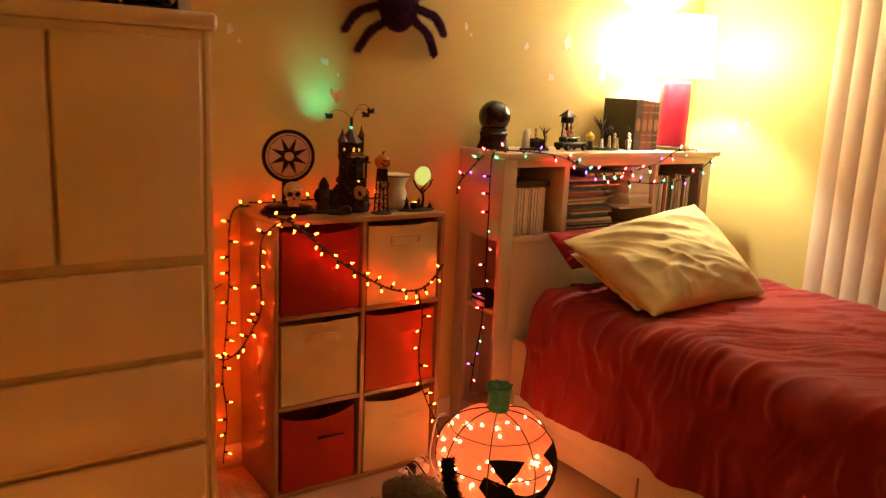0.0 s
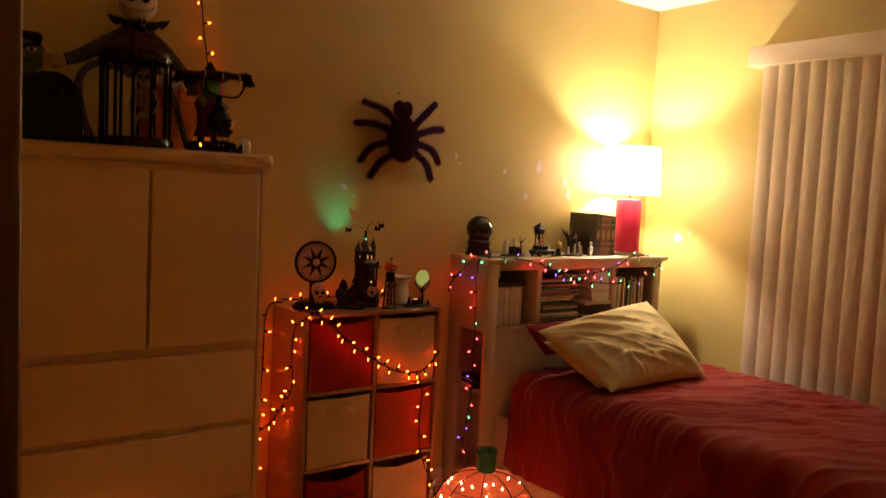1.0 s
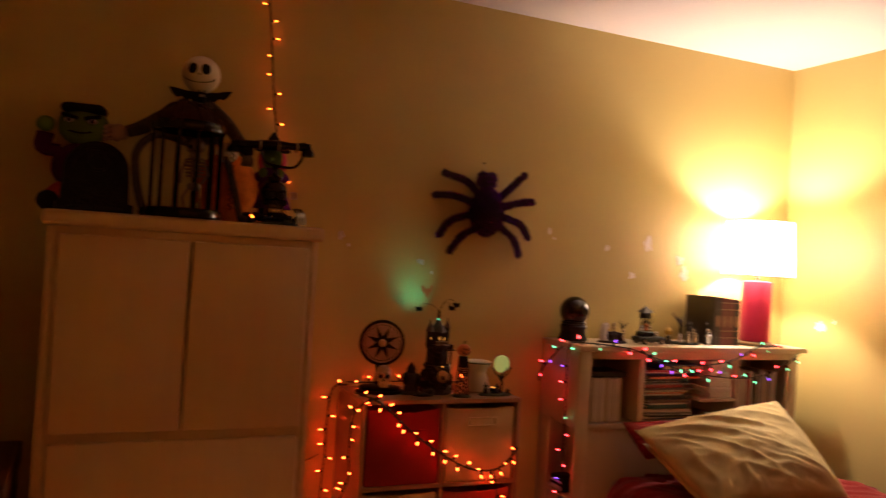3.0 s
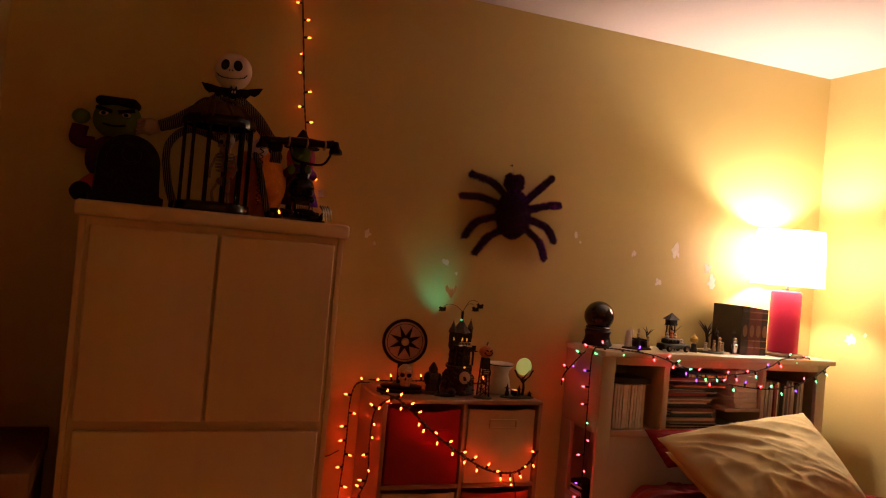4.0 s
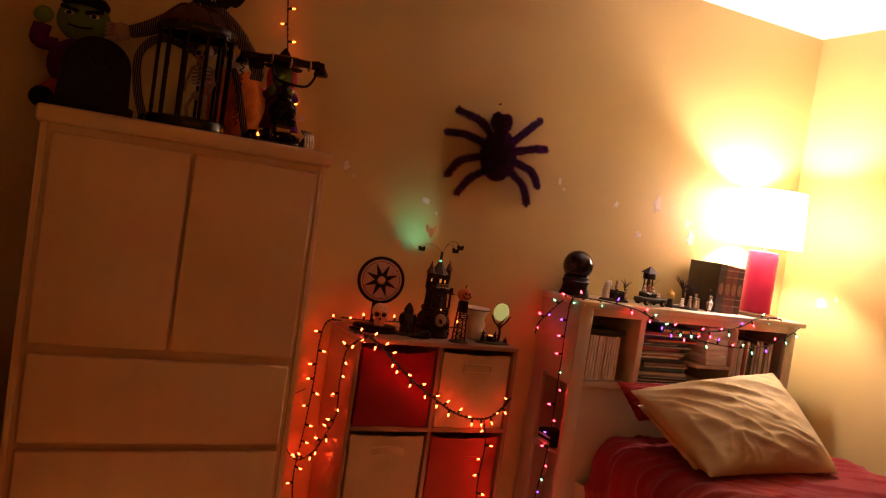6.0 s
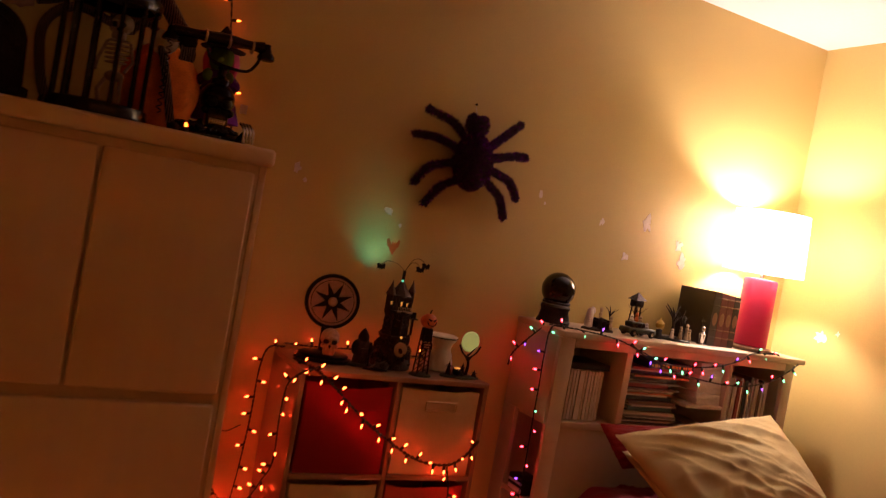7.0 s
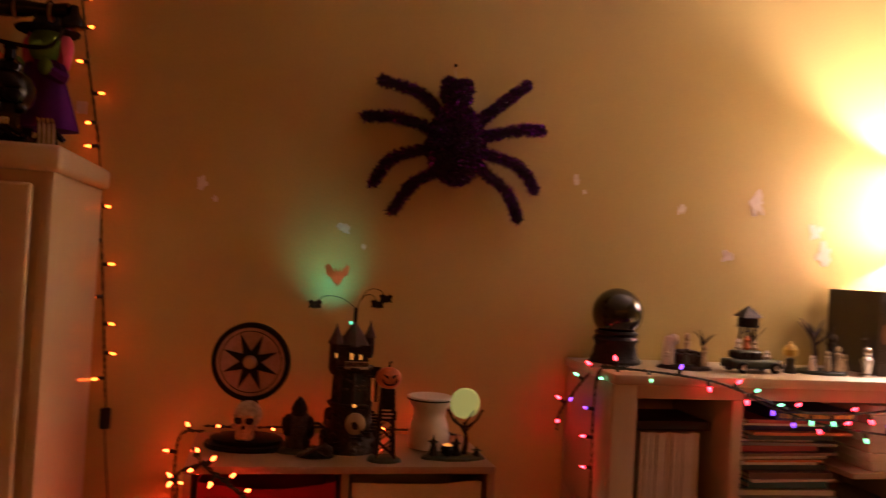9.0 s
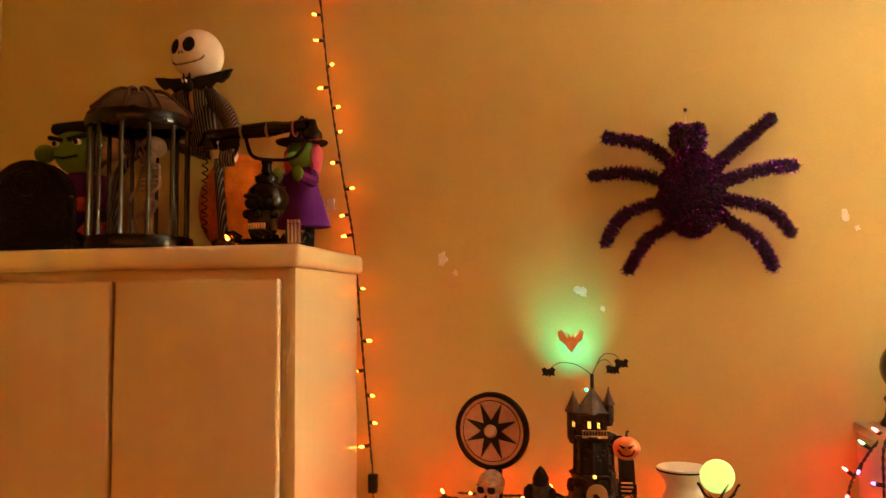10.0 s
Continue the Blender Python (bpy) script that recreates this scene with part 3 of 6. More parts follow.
def bulb_meshes():
    bm = lathe(B(), [(0.0026, 0.0), (0.0034, 0.0035), (0.0030, 0.0068), (0.0017, 0.0108), (0.0, 0.0125)], 8)
    out = []
    for m in [M_ORANGE] + M_MULTI + [M_REDORANGE]:
        me = bpy.data.meshes.new("bulb")
        for f in bm.faces:
            f.smooth = True
        bm.to_mesh(me)
        me.materials.append(m)
        out.append(me)
    bm.free()
    bm = lathe(B(), [(0.0026, -0.016), (0.0042, -0.012), (0.0046, 0.0), (0.0036, 0.001)], 8)
    so = bpy.data.meshes.new("socket")
    bm.to_mesh(so)
    bm.free()
    so.materials.append(M_CABLE)
    return out, so


BULBS, SOCKET = bulb_meshes()


def string_lights(label, pts, spacing, kinds, normal, seed, start=0.03, group="", thick=0.0018, sag=(0, 0, -0.6), spread=1.0):
    """A twisted cable along points with a socket and a bulb at even steps, leaning to either side."""
    rnd = random.Random(seed)
    path = smooth_path(pts, 10)
    t = thing("string_lights", label, "string lights", group=group)
    a, b = [], []
    d = 0.0
    for i, p in enumerate(path):
        if i:
            d += (p - path[i - 1]).length
        o = Vector((math.cos(d * 190), math.sin(d * 190) * 0.5, math.sin(d * 190))) * thick * 1.1
        a.append(p + o)
        b.append(p - o)
    bm = tube(B(), a, thick, 5)
    tube(bm, b, thick, 5)
    part("cable", bm, M_CABLE, t, "dark green twisted cable")
    nrm = Vector(normal).normalized()
    nxt, d, k, turn = start, 0.0, 0, 1
    for p, q in zip(path, path[1:]):
        step = (q - p).length
        while step > 0 and nxt <= d + step:
            at = p.lerp(q, (nxt - d) / step)
            along = (q - p).normalized()
            side = along.cross(nrm).normalized() * turn
            way = (side * spread * rnd.uniform(0.5, 1.0) + nrm * rnd.uniform(0.15, 0.7) + Vector(sag) * rnd.uniform(0.1, 1.0)).normalized()
            s = link("socket", SOCKET, t)
            s.matrix_basis = Matrix.Translation(at + way * 0.0155) @ way.to_track_quat("Z", "Y").to_matrix().to_4x4()
            c = (0 if kinds == 1 else 4) if kinds != 3 else (1, 2, 3, 1)[(k + rnd.choice((0, 0, 0, 1))) % 4]
            link("bulb", BULBS[c], s).matrix_basis = Matrix.Translation((0, 0, 0.0012))
            nxt += spacing * rnd.uniform(0.8, 1.2)
            k += 1
            turn = -turn if rnd.random() < 0.7 else turn
        d += step
    return t


OG = "orange light strings"
string_lights("string of orange lights hanging down the wall beside the chest", [(-0.985, -0.02, 2.462), (-0.953, -0.02, 2.165), (-0.929, -0.02, 1.942), (-0.898, -0.02, 1.737), (-0.863, -0.02, 1.536), (-0.848, -0.02, 1.354), (-0.830, -0.02, 1.144), (-0.818, -0.02, 1.0)], 0.062, 1, (0, -1, 0), 3, group=OG, sag=(0, 0, -0.1))
string_lights("string of orange lights hanging down the wall beside the shelf", [(-0.60, -0.06, 0.935), (-0.648, -0.05, 0.925), (-0.66, -0.03, 0.85), (-0.662, -0.03, 0.7), (-0.672, -0.03, 0.53), (-0.688, -0.03, 0.35), (-0.675, -0.03, 0.2), (-0.69, -0.03, 0.03)], 0.058, 4, (-0.3, -1, 0), 5, group=OG, sag=(0, 0, -0.1))
string_lights("string of orange lights looped down the shelf's side", [(-0.56, -0.30, 0.932), (-0.622, -0.325, 0.915), (-0.632, -0.25, 0.86), (-0.636, -0.24, 0.76), (-0.638, -0.255, 0.64), (-0.64, -0.18, 0.55), (-0.65, -0.09, 0.455), (-0.69, -0.035, 0.41), (-0.745, -0.03, 0.47)], 0.052, 4, (-1, -0.4, 0), 8, group=OG, sag=(0, 0, -0.3))
string_lights("string of orange lights draped across the shelf's front", [(-0.61, -0.2, 0.93), (-0.575, -0.318, 0.925), (-0.52, -0.328, 0.885), (-0.42, -0.328, 0.80), (-0.30, -0.328, 0.72), (-0.20, -0.328, 0.672), (-0.105, -0.328, 0.662), (-0.05, -0.328, 0.69), (-0.003, -0.322, 0.74)], 0.032, 4, (0, -1, 0), 12, group=OG, thick=0.0026, sag=(0, 0, -0.5))
string_lights("string of orange lights hanging down the bins to the floor", [(-0.102, -0.325, 0.655), (-0.085, -0.33, 0.57), (-0.095, -0.335, 0.46), (-0.088, -0.335, 0.35), (-0.055, -0.335, 0.25), (-0.012, -0.34, 0.16), (0.0, -0.36, 0.05), (-0.03, -0.42, 0.012), (-0.10, -0.45, 0.010)], 0.062, 4, (0, -1, 0), 16, group=OG, sag=(0, 0, -0.1))
string_lights("string of orange lights lying behind the figures on the shelf", [(-0.60, -0.05, 0.945), (-0.5, -0.04, 0.94), (-0.38, -0.05, 0.945), (-0.2, -0.045, 0.94), (-0.08, -0.05, 0.94), (-0.02, -0.06, 0.932)], 0.065, 4, (0, -0.6, 1), 19, group=OG, sag=(0, 0, 0.3))
MG = "coloured light strings"
string_lights("string of red, green and violet lights along the headboard's edge", [(0.27, -0.24, 1.127), (0.36, -0.285, 1.127), (0.50, -0.308, 1.112), (0.60, -0.312, 1.083), (0.75, -0.312, 1.045), (0.95, -0.312, 1.052), (1.09, -0.312, 1.085), (1.16, -0.306, 1.118), (1.24, -0.29, 1.126), (1.36, -0.27, 1.126)], 0.060, 3, (0, -1, 0), 21, group=MG, sag=(0, 0, -0.4))
string_lights("string of red, green and violet lights swagged across the headboard's books", [(0.56, -0.312, 1.10), (0.64, -0.312, 1.062), (0.78, -0.312, 1.022), (0.93, -0.312, 1.00), (1.09, -0.312, 0.99), (1.23, -0.312, 1.005), (1.35, -0.312, 1.05), (1.43, -0.312, 1.10)], 0.064, 3, (0, -1, 0), 25, group=MG, sag=(0, 0, -0.5))
string_lights("string of red, green and violet lights hanging down the headboard's side", [(0.34, -0.22, 1.128), (0.269, -0.225, 1.118), (0.258, -0.225, 1.03), (0.260, -0.225, 0.9), (0.260, -0.225, 0.78), (0.262, -0.225, 0.62), (0.262, -0.215, 0.46), (0.262, -0.19, 0.33), (0.262, -0.165, 0.17)], 0.066, 3, (-1, -0.3, 0), 28, group=MG, sag=(0, 0, -0.1))
string_lights("loop of red, green and violet lights at the headboard's back corner", [(0.30, -0.19, 1.128), (0.271, -0.16, 1.10), (0.254, -0.10, 1.04), (0.248, -0.045, 0.985), (0.248, -0.03, 0.94)], 0.046, 3, (-1, -0.3, 0), 33, group=MG, sag=(0, 0, -0.1))

# ---- lit wire pumpkin ----
M_MESH = thin("orange_net_cloth", (0.85, 0.31, 0.21), 0.34, 0.62)
M_WIRE = mat("brown_wire", (0.05, 0.02, 0.012), 0.5, vary=0.2, bump=0)
M_GREENCLOTH = mat("green_tinsel_cloth", (0.02, 0.20, 0.09), 0.5, vary=0.5, scale=60, fine=300, bump=0.6)
M_FELT = mat("black_felt", (0.008, 0.007, 0.007), 0.95, vary=0.2, bump=0.3)


def pumpkin():
    c = Vector((-0.008, -0.68, 0.172))
    R, H = 0.196, 0.168
    t = thing("lighted_pumpkin", "orange net pumpkin lantern with bulbs inside and felt face, lit", "pumpkin lantern", (c.x, c.y, 0))

    def at(lon, lat, k=1.0):
        a, b = radians(lon), radians(lat)
        rib = 1 - 0.03 * abs(math.sin(a * 4))
        return Vector((R * k * rib * math.cos(b) ** 0.8 * math.cos(a), R * k * rib * math.cos(b) ** 0.8 * math.sin(a), c.z + H * k * math.sin(b)))
    part("net_cover", grid(B(), 64, 24, lambda u, v: at(u * 360, -86 + v * 172)), M_MESH, t, "orange net cloth")
    for k in range(8):
        part("wire_rib", tube(B(), [at(k * 45, -86 + j * 8.6, 1.012) for j in range(21)], 0.0022, 5), M_WIRE, t)
    for lat in (-40, 5, 42):
        part("wire_ring", tube(B(), [at(j * 7.5, lat, 1.012) for j in range(49)], 0.0018, 5), M_WIRE, t)
    bm = lathe(B(), [(0.026, 0.33), (0.034, 0.34), (0.036, 0.395), (0.040, 0.418), (0.034, 0.424), (0, 0.422)], 16)
    bm.normal_update()
    tufts(bm, surface_points(bm), 500, 0.008, 0.0014, random.Random(2), 0)
    part("stem", bm, M_GREENCLOTH, t, "green tinsel stem", smooth=False)
    rnd = random.Random(7)
    me = bpy.data.meshes.new("bulb")
    bm = lathe(B(), [(0.0, -0.003), (0.0045, 0.0), (0.0045, 0.005), (0.0, 0.010)], 7)
    bm.to_mesh(me)
    bm.free()
    me.materials.append(M_WARM)
    for k in range(46):
        lat = math.degrees(math.asin(rnd.uniform(-0.85, 0.93)))
        b = link("bulb", me, t)
        b.matrix_basis = Matrix.Translation(at(k * 137.5, lat, 0.965))
    # felt face: two eyes, a nose and a mouth laid on the cloth

    def felt(name, outline, lon0):
        bm = B()
        mid = [sum(o[0] for o in outline) / len(outline), sum(o[1] for o in outline) / len(outline)]
        rings = [[bm.verts.new(at(lon0 + mid[0] + (o[0] - mid[0]) * s, mid[1] + (o[1] - mid[1]) * s, 1.03)) for o in outline] for s in (1.0, 0.5)]
        n = len(outline)
        for i in range(n):
            bm.faces.new([rings[0][i], rings[0][(i + 1) % n], rings[1][(i + 1) % n], rings[1][i]])
        bm.faces.new(rings[1])
        thicken(bm, bm.faces[:], 0.003)
        part(name, bm, M_FELT, t, "black felt cut-out")
    felt("eye", [(-20, 27), (-8, 28), (16, 25), (8, 14), (-2, 2), (-12, 15)], -116)
    felt("eye", [(20, 27), (8, 28), (-16, 25), (-8, 14), (2, 2), (12, 15)], -58)
    felt("mouth", [(-50, 10), (-42, -4), (-28, -12), (-10, -15), (10, -15), (28, -12), (42, -2), (50, 12), (44, -18), (26, -29), (0, -32), (-26, -29), (-44, -18)], -88)


pumpkin()

# ---- books and boxes in the headboard ----
M_PAGES = mat("book_pages", (0.60, 0.52, 0.38), 0.9, vary=0.12, scale=20, fine=400, stretch=(1, 1, 12), bump=0.4)
M_LEATHER = mat("dark_brown_leather", (0.035, 0.018, 0.012), 0.45, vary=0.3, scale=20, fine=200, bump=0.4)
M_REDLEATHER = mat("dark_red_leather", (0.13, 0.025, 0.018), 0.45, vary=0.3, scale=20, fine=200, bump=0.4)
M_GILT = mat("dull_gilt", (0.24, 0.12, 0.065), 0.5, metal=0.3, vary=0.2)
COVERS = [mat("cover_" + n, c, 0.4, vary=0.15, scale=15, bump=0.1) for n, c in (("black", (0.015, 0.014, 0.014)), ("red", (0.30, 0.03, 0.02)), ("navy", (0.02, 0.03, 0.09)), ("cream", (0.55, 0.48, 0.36)),
          ("brown", (0.12, 0.06, 0.035)), ("grey", (0.16, 0.15, 0.14)), ("yellow", (0.55, 0.36, 0.05)), ("teal", (0.03, 0.10, 0.10)), ("white", (0.66, 0.62, 0.54)), ("orange", (0.45, 0.13, 0.03)))]


def book(name, at, t, d, h, material, label, category="book", group="", rz=0.0, flat=False, soft=False):
    """A closed book standing with its spine forward, or lying flat; t: thickness, d: depth, h: height."""
    e = thing(name, label, category, at, rz, group)
    c = 0.0012 if soft else min(0.003, t * 0.2)
    bm = B()
    box(bm, -t / 2, -t / 2 + c, 0, d, 0, h)
    box(bm, t / 2 - c, t / 2, 0, d, 0, h)
    box(bm, -t / 2 + c, t / 2 - c, 0, c, 0, h)
    pg = box(B(), -t / 2 + c + 0.0002, t / 2 - c - 0.0002, c + 0.0003, d - 0.003, 0.002 if not soft else 0.0005, h - 0.002)
    if flat:
        for b in (bm, pg):
            bmesh.ops.transform(b, matrix=Matrix.Translation((0, 0, t / 2)) @ Matrix.Rotation(radians(90), 4, "Y") @ Matrix.Translation((0, 0, -h / 2)), verts=b.verts[:])
    part("cover", bm, material, e)
    part("pages", pg, M_PAGES, e)
    return e


rnd = random.Random(11)
# row of slim volumes in the first hole
book("book", (0.350, -0.245, 0.8065), 0.012, 0.15, 0.187, COVERS[2], "slim navy book standing in the headboard", group="books in the first hole")
x = 0.365
for k in range(11):
    t = rnd.uniform(0.0125, 0.0155)
    book("book", (x + t / 2, -0.248 + rnd.uniform(-0.003, 0.003), 0.8065), t - 0.0022, 0.15, 0.176 + rnd.uniform(-0.002, 0.002), COVERS[8] if k % 5 else COVERS[3], "slim white-spined book standing in the headboard", group="books in the first hole")
    x += t
solo("flat_box", box(B(), -0.095, 0.095, 0, 0.15, 0, 0.022, 0.002), COVERS[0], "flat black case lying on the row of books", "box", at=(0.452, -0.235, 0.985))
# stack lying in the middle hole
z = 0.8065
pick = [6, 2, 3, 0, 8, 5, 3, 0, 7, 3, 4, 0, 8, 9, 3, 4, 1, 5, 8, 0, 9, 2, 3, 1]
for k, c in enumerate(pick):
    t = rnd.choice((0.005, 0.007, 0.009, 0.012, 0.014))
    if z + t > 1.035:
        break
    w = rnd.uniform(0.20, 0.27)
    flush = rnd.uniform(-0.006, 0.03)
    book("magazine", (0.612 + w / 2 + flush, -0.268 + rnd.uniform(0, 0.025), z), t, 0.20, w, COVERS[c], "paperback or magazine lying in a tall stack", "magazine", "stack in the middle hole", rnd.uniform(-3, 3), True, t < 0.009)
    z += t + 0.0006
# two game boxes with bright lettering bars on top of the stack


def printed_box(at, w, h, d, base, bar, label, seed):
    e = thing("printed_box", label, "box", at)
    part("carton", box(B(), -w / 2, w / 2, 0, d, 0, h, 0.001), base, e)
    r = random.Random(seed)
    u = -w / 2 + 0.012
    while u < w / 2 - 0.02:
        n = r.uniform(0.006, 0.018)
        part("print_bar", box(B(), u, u + n, -0.0012, -0.0003, h * 0.25, h * 0.78), bar, e, "bright printed lettering bar")
        u += n + r.uniform(0.003, 0.006)


printed_box((0.80, -0.275, z), 0.22, 0.022, 0.15, COVERS[2], COVERS[6], "yellow-lettered blue carton on the stack", 1)
# cream cards on the small shelf
z2 = 0.8985
for k in range(7):
    t = rnd.uniform(0.014, 0.024)
    if z2 + t > 1.06:
        break
    solo("card_box", box(B(), -0.06, 0.06, 0, 0.14, 0, t, 0.0015), COVERS[8], "cream card box in a neat stack", "box", at=(1.018 + rnd.uniform(-0.006, 0.006), -0.272 + rnd.uniform(0, 0.008), z2), rz=rnd.uniform(-2, 2), group="card boxes in the headboard")
    z2 += t + 0.0005
# upright magazines in the last hole
x = 1.113
while x < 1.36:
    t = rnd.uniform(0.006, 0.016)
    h = rnd.uniform(0.185, 0.21)
    book("magazine", (x + t / 2, -0.25 + rnd.uniform(0, 0.02), 0.8065), t - 0.0006, 0.17, h, COVERS[rnd.choice((3, 8, 5, 1, 4, 0, 3, 8))], "thin magazine standing upright in the headboard", "magazine", "magazines in the last hole", soft=t < 0.01)
    x += t
# four thick old books beside the lamp
x = 1.022
for k, (t, m) in enumerate(((0.040, M_LEATHER), (0.036, M_REDLEATHER), (0.036, M_REDLEATHER), (0.034, M_LEATHER))):
    e = book("book", (x + t / 2, -0.205, 1.1203), t - 0.001, 0.185, 0.212 - 0.003 * k, m, "thick old leather-bound book standing by the lamp", group="books by the lamp")
    for zz in (0.03, 0.06, 0.155, 0.185):
        part("spine_band", box(B(), -t / 2 + 0.001, t / 2 - 0.002, -0.0025, -0.0003, zz, zz + 0.005, 0.0008), M_GILT if k else M_LEATHER, e, "raised gilt band")
    bm = lathe(B(), [(0.0, 0.0), (0.012, 0.0005), (0.0125, 0.0015), (0.0, 0.0022)], 20, squash=(1, 2.1), m=Matrix.Translation((0, -0.0004, 0.105)) @ Matrix.Rotation(radians(90), 4, "X"))
    part("spine_badge", bm, M_GILT, e, "oval gilt badge")
    x += t

# ---- figures on the headboard ----
HT = 1.1203
M_BALL = mat("smoky_glass", (0.006, 0.0055, 0.005), 0.12, vary=0.5, scale=14, bump=0, spec=0.45, coat=0.25, coat_rough=0.03)
M_GREY = mat("grey_resin", (0.045, 0.040, 0.034), 0.6, vary=0.8, scale=70, bump=0.5, distance=0.003, spec=0.3)
M_DARKRESIN = mat("dark_painted_resin", (0.010, 0.0075, 0.006), 0.5, vary=0.7, scale=70, bump=0.7, distance=0.003, spec=0.25)
M_BROWNRESIN = mat("brown_painted_resin", (0.028, 0.013, 0.008), 0.6, vary=0.8, scale=60, bump=0.9, distance=0.004, spec=0.3)
M_GREENRESIN = mat("mossy_green_resin", (0.02, 0.03, 0.012), 0.55, vary=0.5, scale=50, bump=0.4)
M_BONE = mat("bone_white_resin", (0.44, 0.33, 0.19), 0.6, vary=0.4, scale=60, bump=0.7, distance=0.003)
M_ORANGEPAINT = mat("orange_painted_resin", (0.55, 0.14, 0.02), 0.5, vary=0.25, scale=50, bump=0.3)
M_YELLOW = mat("yellow_painted_resin", (0.62, 0.42, 0.05), 0.5, vary=0.2, scale=50)
M_CERAMIC = mat("white_ceramic", (0.70, 0.66, 0.60), 0.3, vary=0.05, scale=30, bump=0.05)


def crystal_ball():
    t = thing("crystal_ball", "smoky crystal ball on a black rocky base", "crystal ball", (0.368, -0.088, HT))
    bm = lathe(B(), [(0.062, 0), (0.064, 0.006), (0.055, 0.02), (0.05, 0.045), (0.056, 0.058), (0.05, 0.066), (0.03, 0.07)], 24)
    for v in bm.verts:
        v.co.x *= 1 + 0.12 * noise.noise(v.co * 40)
        v.co.y *= 1 + 0.12 * noise.noise(v.co * 40 + Vector((5, 0, 0)))
    part("base", bm, M_DARKRESIN, t, "black rocky base")
    part("ball", blob(B(), (0, 0, 0.122), (0.062, 0.062, 0.062), 4), M_BALL, t, "smoky glass ball")
    part("ring", tube(B(), [(0.047 * math.cos(a), 0.047 * math.sin(a), 0.074) for a in (2 * math.pi * k / 24 for k in range(25))], 0.005, 6), M_DARKRESIN, t)


crystal_ball()


def dead_tree(bm, base, height, r, seed, n=5, mi=0):
    rnd = random.Random(seed)
    b = Vector(base)
    pts = [b, b + Vector((0.004, 0, height * 0.35)), b + Vector((-0.003, 0.002, height * 0.7))]
    tube(bm, smooth_path(pts, 4), [r * (1 - 0.06 * i) for i in range(9)], 6, mi)
    for k in range(n):
        a = 2 * math.pi * k / n + rnd.random()
        s = b + Vector((0, 0, height * rnd.uniform(0.45, 0.72)))
        o = Vector((math.cos(a), math.sin(a) * 0.6, 0.9)) * height * rnd.uniform(0.25, 0.42)
        tube(bm, smooth_path([s, s + o * 0.5 + Vector((0, 0, 0.002)), s + o], 4), [r * 0.5 * (1 - 0.09 * i) for i in range(9)], 5, mi)


def small_figure(name, label, at, parts, category="figurine", size=1.0):
    """A small painted figure: its parts as (name, bmesh, material)."""
    t = thing(name, label, category, at)
    t.scale = (size, size, size)
    for n, bm, m in parts:
        part(n, bm, m, t)
    return t


def rock_base(rx, ry, h, seed):
    bm = lathe(B(), [(0.0, 0.0), (1.0, 0.0), (0.96, h * 0.6), (0.8, h), (0.0, h)], 22)
    for v in bm.verts:
        k = 1 + 0.12 * noise.noise(Vector((v.co.x * 2, v.co.y * 2, seed)))
        v.co.x *= rx * k
        v.co.y *= ry * k
    return bm


def folk(spots, ground, seed):
    """Tiny painted people-like pegs for a scene: (name, bmesh, material) each."""
    r = random.Random(seed)
    out = []
    for u, v, h in spots:
        bm = lathe(B(), [(0.007, ground), (0.0075, ground + h * 0.1), (0.0045, ground + h * 0.55), (0.0062, ground + h * 0.68), (0.0035, ground + h * 0.74)], 10, at=(u, v, 0))
        blob(bm, (u, v, ground + h * 0.86), (0.0052, 0.0052, h * 0.13), 2)
        out.append(("peg_figure", bm, r.choice((M_BONE, M_GREY, M_CERAMIC, M_ORANGEPAINT, M_BROWNRESIN))))
    return out


# hearse with a ghost, car with a tower, small figures
bm1 = box(B(), -0.026, 0.026, -0.018, 0.018, 0.010, 0.030, 0.004)
box(bm1, -0.02, 0.02, -0.015, 0.015, 0.0305, 0.036, 0.003)
bm2 = B()
dead_tree(bm2, (0.036, 0.0, 0.006), 0.07, 0.0035, 3)
bm3 = lathe(B(), [(0.013, 0.008), (0.012, 0.03), (0.010, 0.05), (0.007, 0.06), (0, 0.063)], 12, at=(-0.034, 0.004, 0))
blob(bm3, (-0.020, 0.012, 0.054), (0.010, 0.009, 0.012), 2)
small_figure("haunted_cart", "tiny haunted cart scene with a ghost and bare tree", (0.515, -0.165, HT), [("ground", rock_base(0.055, 0.034, 0.008, 1), M_BROWNRESIN), ("cart", bm1, M_BROWNRESIN), ("tree", bm2, M_DARKRESIN), ("ghost", bm3, M_CERAMIC)] + folk(((-0.012, -0.022, 0.034), (0.014, -0.024, 0.028), (0.030, -0.016, 0.040), (-0.044, -0.010, 0.026), (0.002, 0.0, 0.062)), 0.008, 1), size=1.25)


